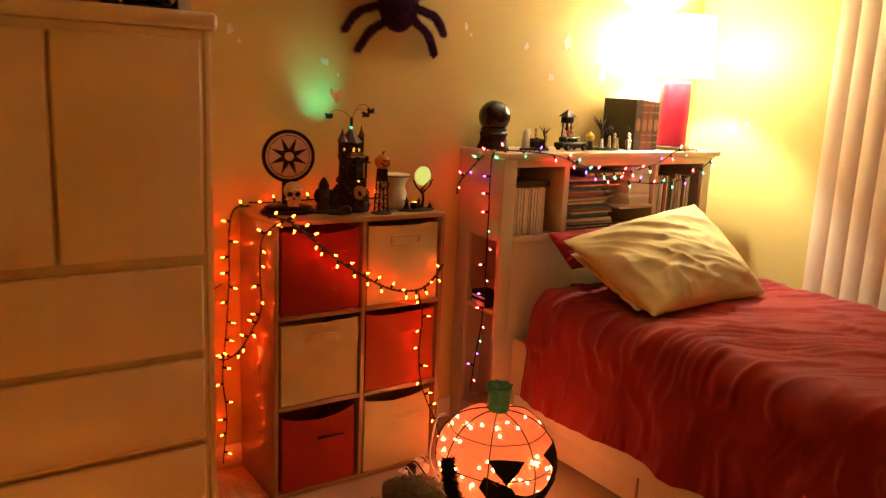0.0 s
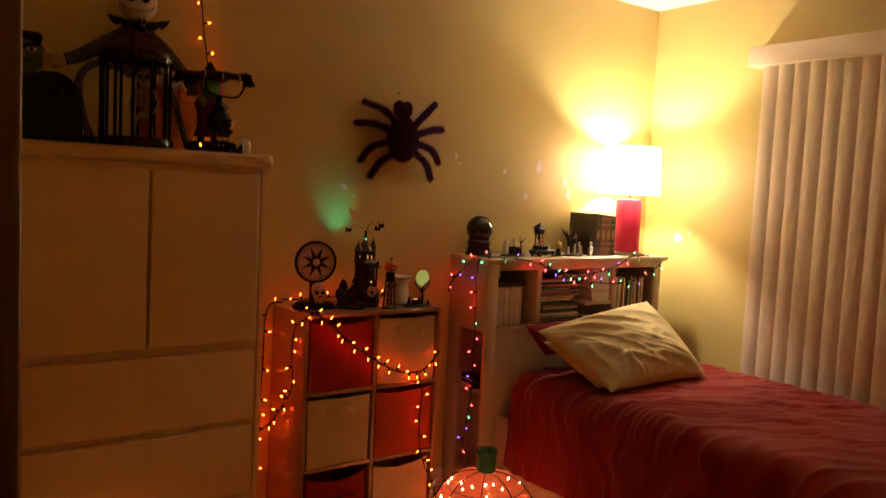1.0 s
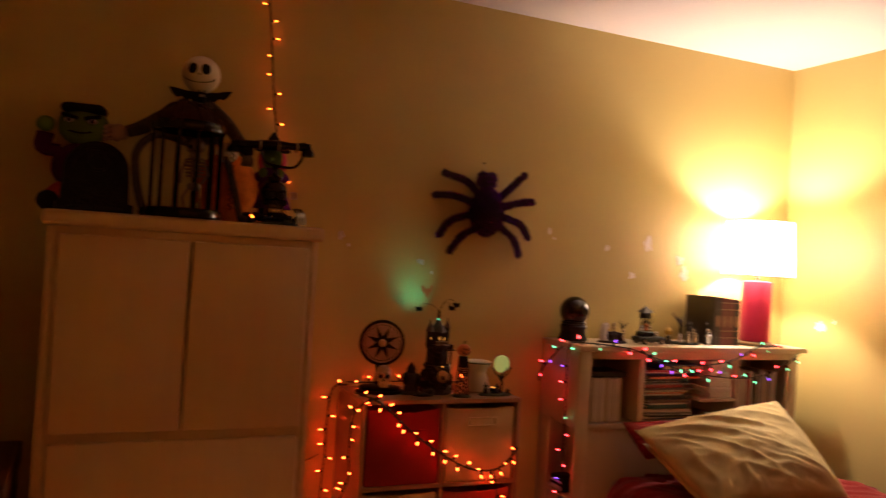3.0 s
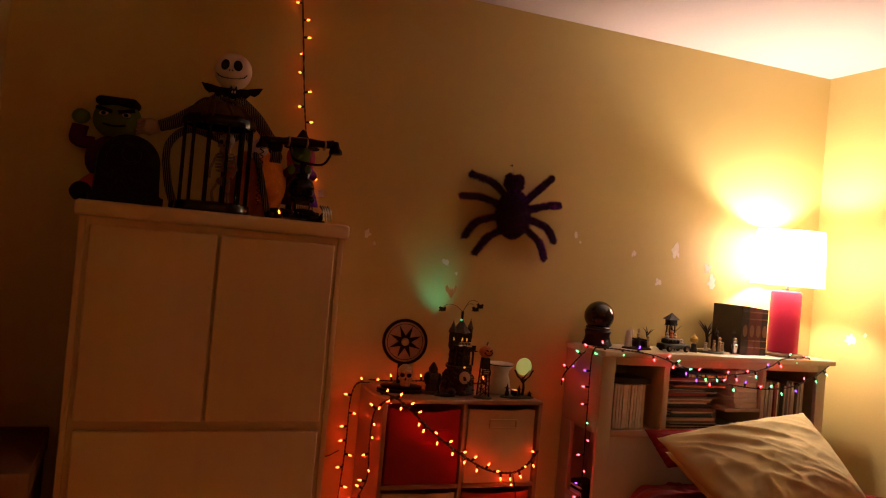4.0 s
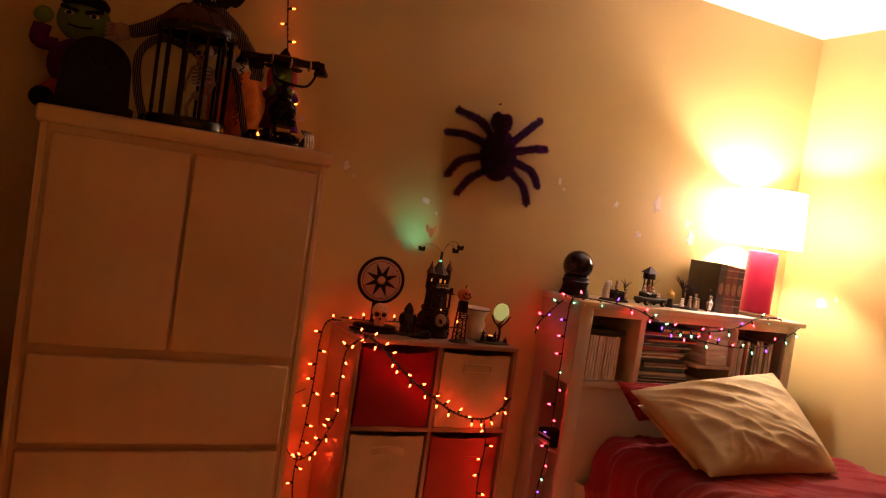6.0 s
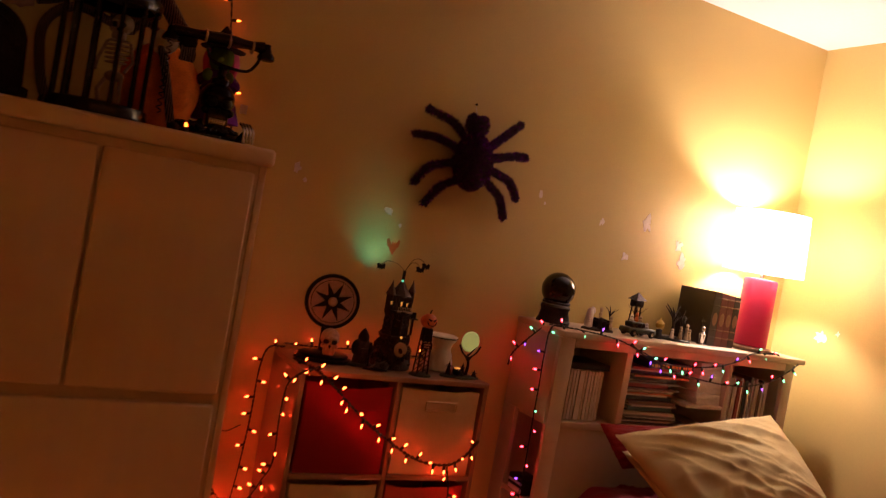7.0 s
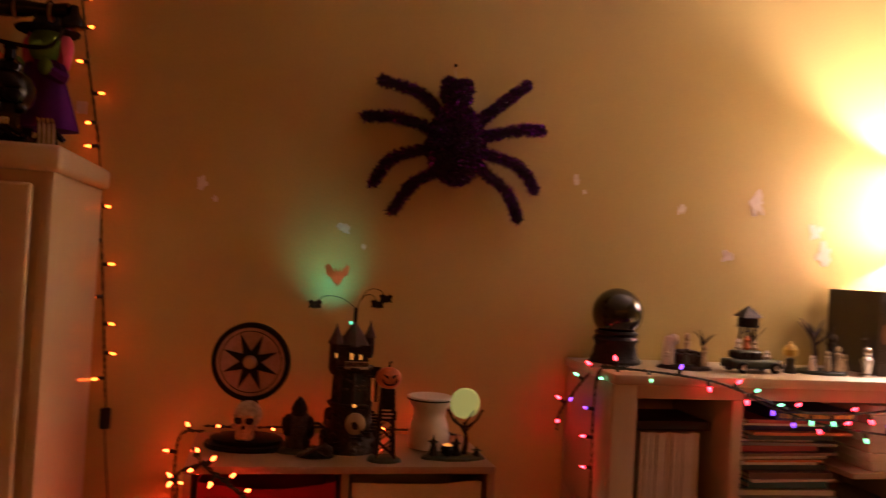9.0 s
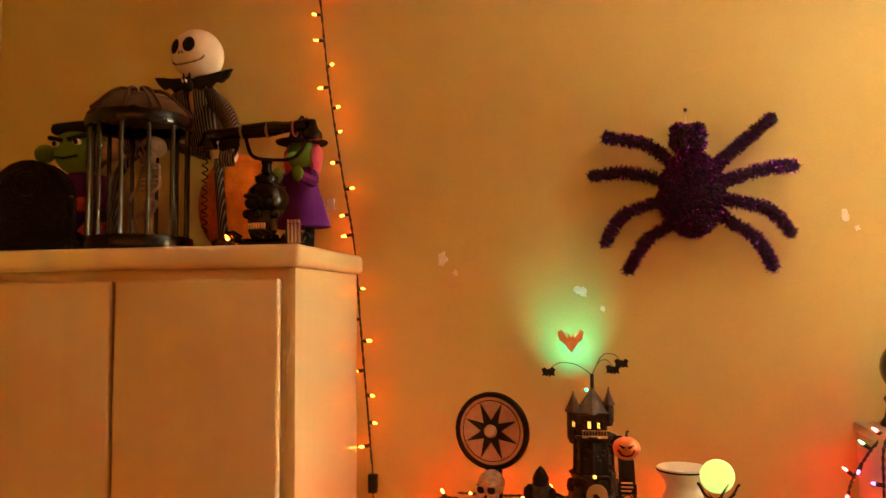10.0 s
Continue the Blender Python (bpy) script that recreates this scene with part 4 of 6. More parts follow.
def toy_car():
    t = thing("model_car", "small dark green model estate car carrying figures", "model car", (0.672, -0.20, HT), 4)
    t.scale = (1.18, 1.18, 1.25)
    bm = box(B(), -0.062, 0.062, -0.022, 0.022, 0.009, 0.026, 0.005, 3)
    part("body", bm, M_GREENRESIN, t, "dark green car body")
    bm = box(B(), -0.045, 0.012, -0.019, 0.019, 0.0262, 0.043, 0.006, 3)
    part("cabin", bm, M_GREENRESIN, t)
    for a, b in ((-0.04, -0.026), (-0.022, -0.008), (-0.004, 0.008)):
        part("window", box(B(), a, b, -0.0197, -0.0191, 0.029, 0.0395), M_BALL, t)
    for u in (-0.038, 0.040):
        for s in (-1, 1):
            w = part("wheel", lathe(B(), [(0, -0.004), (0.010, -0.004), (0.0115, -0.002), (0.0115, 0.002), (0.010, 0.004), (0, 0.004)], 16, m=Matrix.Translation((u, s * 0.021, 0.0118)) @ Matrix.Rotation(radians(90), 4, "X")), M_BLACK, t, "black tyre")
            part("hub", lathe(B(), [(0, -0.0015), (0.006, -0.001), (0.006, 0.001), (0, 0.0015)], 12, m=Matrix.Translation((u, s * 0.0255, 0.0118)) @ Matrix.Rotation(radians(90), 4, "X")), M_CHROME, w)
    for s in (-1, 1):
        part("headlight", blob(B(), (0.062, s * 0.014, 0.019), (0.003, 0.004, 0.004), 1), M_CERAMIC, t)
    for u, h, m in ((-0.034, 0.020, M_CERAMIC), (-0.014, 0.026, M_ORANGEPAINT), (0.004, 0.018, M_BONE), (0.036, 0.016, M_CERAMIC)):
        z = 0.0435 if u < 0.02 else 0.0265
        bm = lathe(B(), [(0.006, z), (0.0075, z + 0.004), (0.004, z + h * 0.55), (0.006, z + h * 0.75), (0.003, z + h), (0, z + h * 1.05)], 10, at=(u, 0, 0))
        part("rider", bm, m, t, "tiny painted rider")


toy_car()
bm1 = B()
for u, v in ((-0.011, -0.009), (0.011, -0.009), (-0.011, 0.009), (0.011, 0.009)):
    tube(bm1, [(u * 1.4, v * 1.4, 0.0), (u, v, 0.095)], 0.0028, 6)
for k in range(4):
    tube(bm1, [(-0.014, -0.011, 0.015 + k * 0.024), (0.014, 0.011, 0.015 + k * 0.024)], 0.002, 5)
bm2 = box(B(), -0.018, 0.018, -0.015, 0.015, 0.0955, 0.118, 0.002)
bm3 = lathe(B(), [(0.034, 0.1185), (0.030, 0.122), (0.004, 0.142), (0, 0.146)], 4, m=Matrix.Rotation(radians(45), 4, "Z"))
bm4 = B()
dead_tree(bm4, (0.02, 0.012, 0.0), 0.13, 0.003, 9, 4)
small_figure("watch_tower", "tiny crooked wooden tower with a shingled roof", (0.690, -0.15, HT), [("legs", bm1, M_BROWNRESIN), ("cabin", bm2, M_DARKRESIN), ("roof", bm3, M_GREY), ("tree", bm4, M_DARKRESIN)], size=1.1)
bm1 = lathe(B(), [(0.014, 0), (0.015, 0.004), (0.009, 0.02), (0.010, 0.03), (0, 0.034)], 12)
bm2 = lathe(B(), [(0.004, 0.034), (0.014, 0.038), (0.015, 0.05), (0.010, 0.058), (0.003, 0.062), (0, 0.07)], 14)
small_figure("lantern_figure", "tiny grey figure with a yellow domed top", (0.785, -0.19, HT), [("body", bm1, M_GREY), ("dome", bm2, M_YELLOW)], size=1.15)
bm1, bm2 = B(), []
dead_tree(bm1, (-0.018, 0, 0.006), 0.10, 0.0075, 5, 6)
dead_tree(bm1, (0.022, 0.006, 0.006), 0.09, 0.004, 6, 4)
for u, v, h in ((-0.030, -0.016, 0.020), (0.004, -0.014, 0.026), (0.03, -0.012, 0.022), (0.012, -0.02, 0.014)):
    bm2.append(box(B(), u - 0.006, u + 0.006, v - 0.003, v + 0.003, 0.004, 0.008 + h, 0.0025))
small_figure("graveyard_tree", "tiny graveyard scene with a gnarled bare tree", (0.880, -0.18, HT), [("ground", rock_base(0.056, 0.036, 0.008, 3), M_GREENRESIN), ("tree", bm1, M_BROWNRESIN)] + [("headstone", b, M_GREY) for b in bm2] + folk(((-0.006, -0.026, 0.040), (0.018, -0.026, 0.050), (0.038, -0.018, 0.034), (-0.036, -0.022, 0.030), (0.030, 0.004, 0.072)), 0.008, 2), size=1.25)
bm1 = lathe(B(), [(0.017, 0), (0.017, 0.004), (0.008, 0.006), (0.010, 0.02), (0.013, 0.036), (0.006, 0.044)], 12)
blob(bm1, (0, 0, 0.053), (0.009, 0.009, 0.011), 2)
bm2 = tube(B(), [(-0.016, -0.008, 0.004), (-0.018, -0.008, 0.095)], 0.0014, 6)
box(bm2, -0.024, -0.008, -0.009, -0.007, 0.080, 0.084)
small_figure("knight_figure", "tiny pewter knight figure holding a staff", (0.983, -0.215, HT), [("figure", bm1, M_CHROME), ("staff", bm2, M_GREY)], size=1.15)

# ---- figures on the cube shelf ----
ST = 0.9222
M_PINKPAPER = mat("faded_pink_print", (0.44, 0.27, 0.22), 0.6, vary=0.25, scale=60, fine=300)
M_TAN = mat("tan_hub", (0.50, 0.34, 0.20), 0.4, vary=0.1)
M_LITWINDOW = glow("lit_window", (1.0, 0.45, 0.06), 1.0)
M_ROOF = mat("brown_shingles", (0.075, 0.035, 0.024), 0.6, vary=0.5, scale=50, fine=300, stretch=(1, 1, 3), bump=0.6)
M_GREENLED = glow("green_led", (0.05, 1.0, 0.45), 1.6)
M_MOON = glow("moon_lamp", (0.60, 0.85, 0.22), 0.36)


def zodiac_wheel():
    t = thing("star_wheel_stand", "round star wheel on a black stand with a skull", "wheel ornament", (-0.505, -0.150, ST), -12)
    part("base", lathe(B(), [(0.088, 0), (0.09, 0.004), (0.088, 0.010), (0.075, 0.012), (0.078, 0.020), (0.070, 0.024), (0.03, 0.026)], 36, squash=(1, 0.7)), M_BLACK, t, "stepped black oval base")
    part("post", box(B(), -0.018, 0.018, 0.004, 0.016, 0.0262, 0.125, 0.003), M_BLACK, t, "black post")
    R = Matrix.Translation((0, -0.002, 0.183)) @ Matrix.Rotation(radians(90), 4, "X")
    d = part("disc", lathe(B(), [(0, -0.005), (0.078, -0.005), (0.078, 0.004), (0, 0.004)], 56, m=R), M_PINKPAPER, t, "faded pink printed disc")
    part("rim", lathe(B(), [(0.0735, 0.0045), (0.0745, 0.008), (0.083, 0.008), (0.0845, 0.004), (0.0845, -0.004), (0.083, -0.0075), (0.079, -0.0075), (0.079, 0.0035), (0.0735, 0.0045)], 56, m=R, caps=False), M_BLACK, t, "black rim")
    part("inner_ring", tube(B(), [R @ Vector((0.066 * math.cos(a), 0.066 * math.sin(a), 0.0045)) for a in (2 * math.pi * k / 48 for k in range(49))], 0.001, 5), M_BLACK, d)
    bm = B()
    n = 8
    for zz in (0.0042, 0.0075):
        ring = []
        for k in range(2 * n):
            a = math.pi * k / n + math.pi / 8
            r = 0.063 if k % 2 == 0 else 0.023
            ring.append(bm.verts.new(R @ Vector((r * math.cos(a), r * math.sin(a), zz))))
        bm.faces.new(ring)
    vs = list(bm.verts)
    for k in range(2 * n):
        j = (k + 1) % (2 * n)
        bm.faces.new([vs[k], vs[j], vs[2 * n + j], vs[2 * n + k]])
    part("star", bm, M_BLACK, t, "black eight-pointed star", smooth=False)
    part("hub", lathe(B(), [(0.0145, 0.0077), (0.0145, 0.012), (0.010, 0.017), (0, 0.019)], 20, m=R), M_TAN, t, "tan wooden hub")


zodiac_wheel()


def skull(bm, at, s, mi=0, dark=1):
    """A plain skull: cranium, jaw, eye hollows as dark lumps."""
    a = Vector(at)
    blob(bm, a + Vector((0, 0.006, 0.022)) * s, (0.021 * s, 0.025 * s, 0.021 * s), 3, mi=mi)
    box(bm, a.x - 0.013 * s, a.x + 0.013 * s, a.y - 0.017 * s, a.y + 0.004 * s, a.z - 0.014 * s, a.z + 0.010 * s, 0.004 * s, mi=mi)
    for u in (-1, 1):
        blob(bm, a + Vector((u * 0.0085, -0.0155, 0.0165)) * s, (0.0068 * s, 0.0052 * s, 0.0064 * s), 2, mi=dark)
        blob(bm, a + Vector((u * 0.0145, -0.011, 0.006)) * s, (0.005 * s, 0.006 * s, 0.005 * s), 2, mi=mi)
        blob(bm, a + Vector((u * 0.0085, -0.0165, 0.0235)) * s, (0.008 * s, 0.004 * s, 0.003 * s), 2, mi=mi)
    blob(bm, a + Vector((0, -0.018, 0.006)) * s, (0.003 * s, 0.003 * s, 0.004 * s), 1, mi=dark)
    for k in range(5):
        box(bm, a.x + (k - 2.4) * 0.0046 * s, a.x + (k - 1.6) * 0.0046 * s, a.y - 0.0185 * s, a.y - 0.0172 * s, a.z - 0.010 * s, a.z - 0.002 * s, mi=mi)


bm = B()
skull(bm, (0, 0, 0.0195), 1.38)
solo("skull_ornament", bm, [M_BONE, M_BLACK], "bone-coloured resin skull on the wheel's base", "skull", at=(-0.506, -0.190, ST + 0.0262), rz=-15)

bm1 = rock_base(0.045, 0.03, 0.010, 7)
bm2 = lathe(B(), [(0.024, 0.008), (0.022, 0.04), (0.026, 0.062), (0.018, 0.080), (0.012, 0.086)], 16, squash=(1.1, 0.7))
bm3 = lathe(B(), [(0.016, 0.078), (0.0175, 0.092), (0.011, 0.106), (0.003, 0.116), (0, 0.118)], 14)
blob(bm3, (-0.024, -0.006, 0.058), (0.012, 0.010, 0.024), 2, rough=0.2)
blob(bm3, (0.024, -0.006, 0.052), (0.010, 0.010, 0.026), 2, rough=0.2)
bm4 = box(B(), -0.014, 0.014, -0.024, -0.016, 0.010, 0.058, 0.006)
small_figure("reaper_figure", "small hooded grey figure standing behind a headstone", (-0.398, -0.190, ST), [("ground", bm1, M_GREENRESIN), ("robe", bm2, M_GREY), ("hood", bm3, M_DARKRESIN), ("headstone", bm4, M_GREY)])
bm1 = tube(B(), smooth_path([(-0.022, 0, 0), (-0.022, 0, 0.045), (0, 0, 0.068), (0.022, 0, 0.045), (0.022, 0, 0)], 6), 0.0028, 6)
bm2 = B()
tube(bm2, [(-0.035, -0.02, 0.006), (0.02, -0.03, 0.030)], 0.005, 8)
tube(bm2, [(0.03, -0.03, 0.004), (-0.01, -0.024, 0.026)], 0.004, 8)
blob(bm2, (0.022, -0.03, 0.018), (0.012, 0.01, 0.012), 2)
small_figure("graveyard_gate", "small dark archway with scattered bones", (-0.362, -0.225, ST), [("ground", rock_base(0.040, 0.032, 0.006, 12), M_DARKRESIN), ("arch", bm1, M_DARKRESIN), ("bone_heap", bm2, M_GREY)])


def haunted_house():
    t = thing("haunted_house", "tall dark haunted tower house with lit windows and wire bats", "model house", (-0.287, -0.165, ST))
    t.scale = (1.0, 1.0, 1.06)
    bm = lathe(B(), [(0.062, 0), (0.060, 0.02), (0.052, 0.05), (0.046, 0.085), (0.050, 0.098), (0.0, 0.1)], 20)
    for v in bm.verts:
        v.co.x *= 1 + 0.2 * noise.noise(v.co * 45)
        v.co.y *= 1 + 0.2 * noise.noise(v.co * 45 + Vector((9, 0, 0)))
    part("rock", bm, M_BROWNRESIN, t, "craggy brown rock")
    bm = B()
    for k in range(20):
        a = -2.6 + k * 0.22
        box(bm, 0.056 * math.cos(a) - 0.007, 0.056 * math.cos(a) + 0.007, 0.056 * math.sin(a) - 0.005, 0.056 * math.sin(a) + 0.005, 0.012 + k * 0.0042, 0.0155 + k * 0.0042)
    part("winding_stair", bm, M_DARKRESIN, t)
    part("lower_tower", lathe(B(), [(0.040, 0.098), (0.038, 0.160), (0.048, 0.168), (0.048, 0.173), (0.02, 0.174)], 8), M_DARKRESIN, t, "dark eight-sided tower")
    part("upper_house", box(B(), -0.034, 0.028, -0.030, 0.030, 0.174, 0.218, 0.002), M_BROWNRESIN, t)
    tower = [(-0.040, -0.012, 0.014, 0.166, 0.222, 0.258), (0.034, -0.004, 0.010, 0.20, 0.236, 0.266), (0.0, 0.004, 0.030, 0.2185, 0.219, 0.268)]
    for u, v, r, z0, z1, z2 in tower:
        if z1 - z0 > 0.01:
            tt = part("turret", lathe(B(), [(r * 0.6, z0 - 0.01), (r, z0), (r, z1), (r * 0.9, z1 + 0.001)], 8, at=(u, v, 0)), M_BROWNRESIN, t, "small turret")
        else:
            tt = t
        bm = lathe(B(), [(r * 1.35, z1 - 0.004), (r * 0.75, z1 + (z2 - z1) * 0.35), (r * 0.3, z1 + (z2 - z1) * 0.72), (0.0015, z2), (0, z2 + 0.003)], 8, at=(u, v, 0))
        part("roof", bm, M_ROOF, tt, "pointed brown shingle roof")
    for u, z0, w, h in ((-0.040, 0.19, 0.004, 0.010), (-0.007, 0.188, 0.006, 0.013), (0.012, 0.188, 0.005, 0.011)):
        y = -0.0305 if u > -0.03 else -0.0265
        part("window", box(B(), u - w / 2, u + w / 2, y - 0.002, y - 0.0004, z0, z0 + h, 0.0005), M_LITWINDOW, t, "lit yellow window")
        for s in (-1, 1):
            part("shutter", box(B(), u + s * (w * 0.5 + 0.0034) - 0.0022, u + s * (w * 0.5 + 0.0034) + 0.0022, y - 0.0028, y - 0.0002, z0 - 0.002, z0 + h + 0.002, 0.0005), M_DARKRESIN, t, "dark open shutter")
        part("window_bar", box(B(), u - 0.0007, u + 0.0007, y - 0.0032, y - 0.0021, z0, z0 + h), M_BLACK, t)
    bm = B()
    for k in range(9):
        z0 = 0.176 + k * 0.0047
        box(bm, -0.0355, 0.0295, -0.0312 - 0.0006 * (k % 2), -0.0302, z0, z0 + 0.0038)
    part("siding", bm, M_BROWNRESIN, t, "dark brown boarding")
    bm = B()
    for k in range(8):
        a = 2 * math.pi * k / 8
        tube(bm, [(0.041 * math.cos(a), 0.041 * math.sin(a), 0.096), (0.039 * math.cos(a), 0.039 * math.sin(a), 0.168)], 0.0028, 6)
    for k in range(70):
        a, zz = rnd.uniform(0, 6.28), rnd.uniform(0.102, 0.162)
        blob(bm, (0.0375 * math.cos(a), 0.0375 * math.sin(a), zz), (0.005, 0.005, 0.0032), 1, rough=0.3)
    part("stonework", bm, M_BROWNRESIN, t, "rough brown stones")
    bm = B()
    for k in range(60):
        a, zz = rnd.uniform(0, 6.28), rnd.uniform(0.006, 0.094)
        rr = 0.060 - 0.15 * zz
        blob(bm, (rr * math.cos(a), rr * math.sin(a), zz), (0.009, 0.009, rnd.uniform(0.006, 0.014)), 1, rough=0.5)
    part("crags", bm, M_BROWNRESIN, t, "craggy brown boulders")
    bm = B()
    for k in range(9):
        box(bm, -0.021 + k * 0.006, -0.0195 + k * 0.006, -0.0435, -0.042, 0.1737, 0.184)
    box(bm, -0.022, 0.03, -0.0438, -0.0417, 0.1841, 0.186)
    part("balustrade", bm, M_BONE, t, "pale balcony rail")
    part("balcony", box(B(), -0.022, 0.03, -0.044, -0.0305, 0.170, 0.1735, 0.001), M_BONE, t)
    bm = box(B(), 0.03, 0.066, -0.02, 0.008, 0.150, 0.154, 0.001)
    box(bm, 0.034, 0.06, -0.012, -0.006, 0.1542, 0.172)
    box(bm, 0.050, 0.056, -0.01, -0.004, 0.100, 0.1498)
    part("side_porch", bm, M_DARKRESIN, t)
    part("bulb", blob(B(), (0.002, -0.052, 0.098), (0.004, 0.004, 0.004), 2), M_LITWINDOW, t, "small yellow lamp")
    part("arch", lathe(B(), [(0.020, 0.0), (0.022, 0.003), (0.022, 0.008), (0.019, 0.010)], 20, m=Matrix.Translation((0.006, -0.047, 0.062)) @ Matrix.Rotation(radians(90), 4, "X")), M_TAN, t, "tan archway")
    part("led", blob(B(), (-0.012, -0.018, 0.262), (0.004, 0.004, 0.004), 2), M_GREENLED, t, "green lamp")
    part("chimney", box(B(), -0.004, 0.004, 0.0, 0.008, 0.262, 0.292, 0.001), M_DARKRESIN, t)
    for k, (u, z) in enumerate(((-0.091, 0.300), (0.044, 0.306), (0.062, 0.318))):
        w = part("bat_wire", tube(B(), smooth_path([(0, 0.004, 0.29), (u * 0.35, 0.0, z + 0.010), (u * 0.75, -0.006, z + 0.014), (u, -0.01, z)], 6), 0.0008, 5), M_BLACK, t, "thin dark wire")
        bm = blob(B(), (u, -0.01, z - 0.004), (0.004, 0.004, 0.008), 1)
        for s in (-1, 1):
            q = [(0, 0.003), (0.008, 0.010), (0.015, 0.006), (0.012, -0.001), (0.014, -0.008), (0.007, -0.006), (0.002, -0.010)]
            f = bm.faces.new([bm.verts.new((u + s * a, -0.012 - 0.003 * (i % 2), z - 0.004 + b)) for i, (a, b) in enumerate(q)])
            thicken(bm, [f], 0.001)
        part("bat", bm, M_BLACK, w, "small black bat")


haunted_house()


def pumpkin_tower():
    t = thing("pumpkin_tower", "tiny dark lattice tower topped with a carved pumpkin", "figurine", (-0.222, -0.262, ST))
    part("ground", rock_base(0.036, 0.030, 0.008, 20), M_GREENRESIN, t)
    bm = B()
    for u in (-1, 1):
        for v in (-1, 1):
            tube(bm, [(u * 0.018, v * 0.015, 0.006), (u * 0.012, v * 0.010, 0.145)], 0.0026, 6)
        for k in range(3):
            tube(bm, [(-0.017, u * 0.014, 0.012 + k * 0.03), (0.016, u * 0.0135, 0.04 + k * 0.03)], 0.0016, 5)
            tube(bm, [(0.017, u * 0.014, 0.012 + k * 0.03), (-0.016, u * 0.0135, 0.04 + k * 0.03)], 0.0016, 5)
    part("lattice", bm, M_DARKRESIN, t)
    part("cabin", box(B(), -0.014, 0.014, -0.012, 0.012, 0.108, 0.150, 0.002), M_DARKRESIN, t)
    s = part("sign", box(B(), -0.018, 0.018, -0.018, -0.0155, 0.086, 0.106, 0.001), M_BLACK, t, "small dark sign")
    for k, z in enumerate((0.0985, 0.091)):
        part("print_bar", box(B(), -0.012, 0.011 - 0.003 * k, -0.0192, -0.0183, z, z + 0.0032), M_TAN, s)
    bm = blob(B(), (0, 0, 0.172), (0.028, 0.026, 0.023), 3)
    for v in bm.verts:
        a = math.atan2(v.co.y, v.co.x)
        k = 1 - 0.06 * abs(math.sin(a * 4.5))
        v.co.x *= k
        v.co.y *= k
    p = part("pumpkin", bm, M_ORANGEPAINT, t, "orange carved pumpkin")
    bm = B()
    for u in (-1, 1):
        tube(bm, [(u * 0.004, -0.0262, 0.176), (u * 0.014, -0.0235, 0.182)], [0.0034, 0.001], 6)
    tube(bm, smooth_path([(-0.016, -0.0215, 0.172), (-0.008, -0.0245, 0.162), (0.008, -0.0245, 0.162), (0.016, -0.0215, 0.172)], 5), 0.0018, 6)
    part("carved_face", bm, M_BLACK, p)
    part("stalk", tube(B(), [(0, 0, 0.192), (0.002, 0, 0.204), (0.006, 0, 0.206)], 0.0025, 6), M_GREENRESIN, p)


pumpkin_tower()
bm1 = lathe(B(), [(0.030, 0), (0.045, 0.003), (0.047, 0.03), (0.041, 0.056), (0.035, 0.072), (0.037, 0.088), (0.050, 0.106), (0.0525, 0.116), (0.049, 0.118), (0.03, 0.112), (0.0, 0.110)], 40)
bm2 = tube(B(), [(0.0520 * math.cos(a), 0.0520 * math.sin(a), 0.1115) for a in (2 * math.pi * k / 40 for k in range(41))], 0.0018, 6)
small_figure("ceramic_burner", "white ceramic wax burner cup with a dark rim line", (-0.105, -0.150, ST), [("cup", bm1, M_CERAMIC), ("rim_line", bm2, M_BLACK)], "burner")


def moon_scene():
    t = thing("moon_scene", "tiny witches round a cauldron under a lit moon in a tree", "figurine", (-0.070, -0.240, ST))
    part("ground", rock_base(0.070, 0.034, 0.008, 31), M_GREENRESIN, t)
    bm = B()
    dead_tree(bm, (0.026, 0.004, 0.006), 0.10, 0.006, 4, 3)
    for s in (-1, 1):
        tube(bm, smooth_path([(0.024, 0, 0.065), (0.024 + s * 0.024, 0, 0.08), (0.024 + s * 0.036, 0, 0.10), (0.024 + s * 0.040, 0, 0.104)], 4), 0.0028, 6)
    part("tree", bm, M_DARKRESIN, t)
    part("moon", lathe(B(), [(0, -0.005), (0.030, -0.004), (0.0335, 0), (0.030, 0.004), (0, 0.005)], 36, m=Matrix.Translation((0.022, 0.0, 0.118)) @ Matrix.Rotation(radians(90), 4, "X")), M_MOON, t, "glowing yellow-green moon disc")
    part("cauldron", lathe(B(), [(0.008, 0.008), (0.014, 0.014), (0.015, 0.022), (0.012, 0.027), (0.013, 0.029), (0.010, 0.029)], 14, at=(-0.014, -0.008, 0)), M_BLACK, t)
    part("brew", blob(B(), (-0.014, -0.008, 0.029), (0.0105, 0.0105, 0.004), 2), M_LITWINDOW, t, "glowing yellow brew")
    for u, h in ((-0.044, 0.05), (0.006, 0.046), (0.052, 0.026)):
        bm = lathe(B(), [(0.010, 0.006), (0.008, h * 0.4), (0.005, h * 0.6), (0.006, h * 0.7), (0.012, h * 0.72), (0.004, h * 0.78), (0, h * 1.1)], 10, at=(u, -0.006, 0))
        part("witch", bm, M_DARKRESIN, t, "tiny witch in a pointed hat")


moon_scene()

# orange paper bat turning on a thread from the ceiling


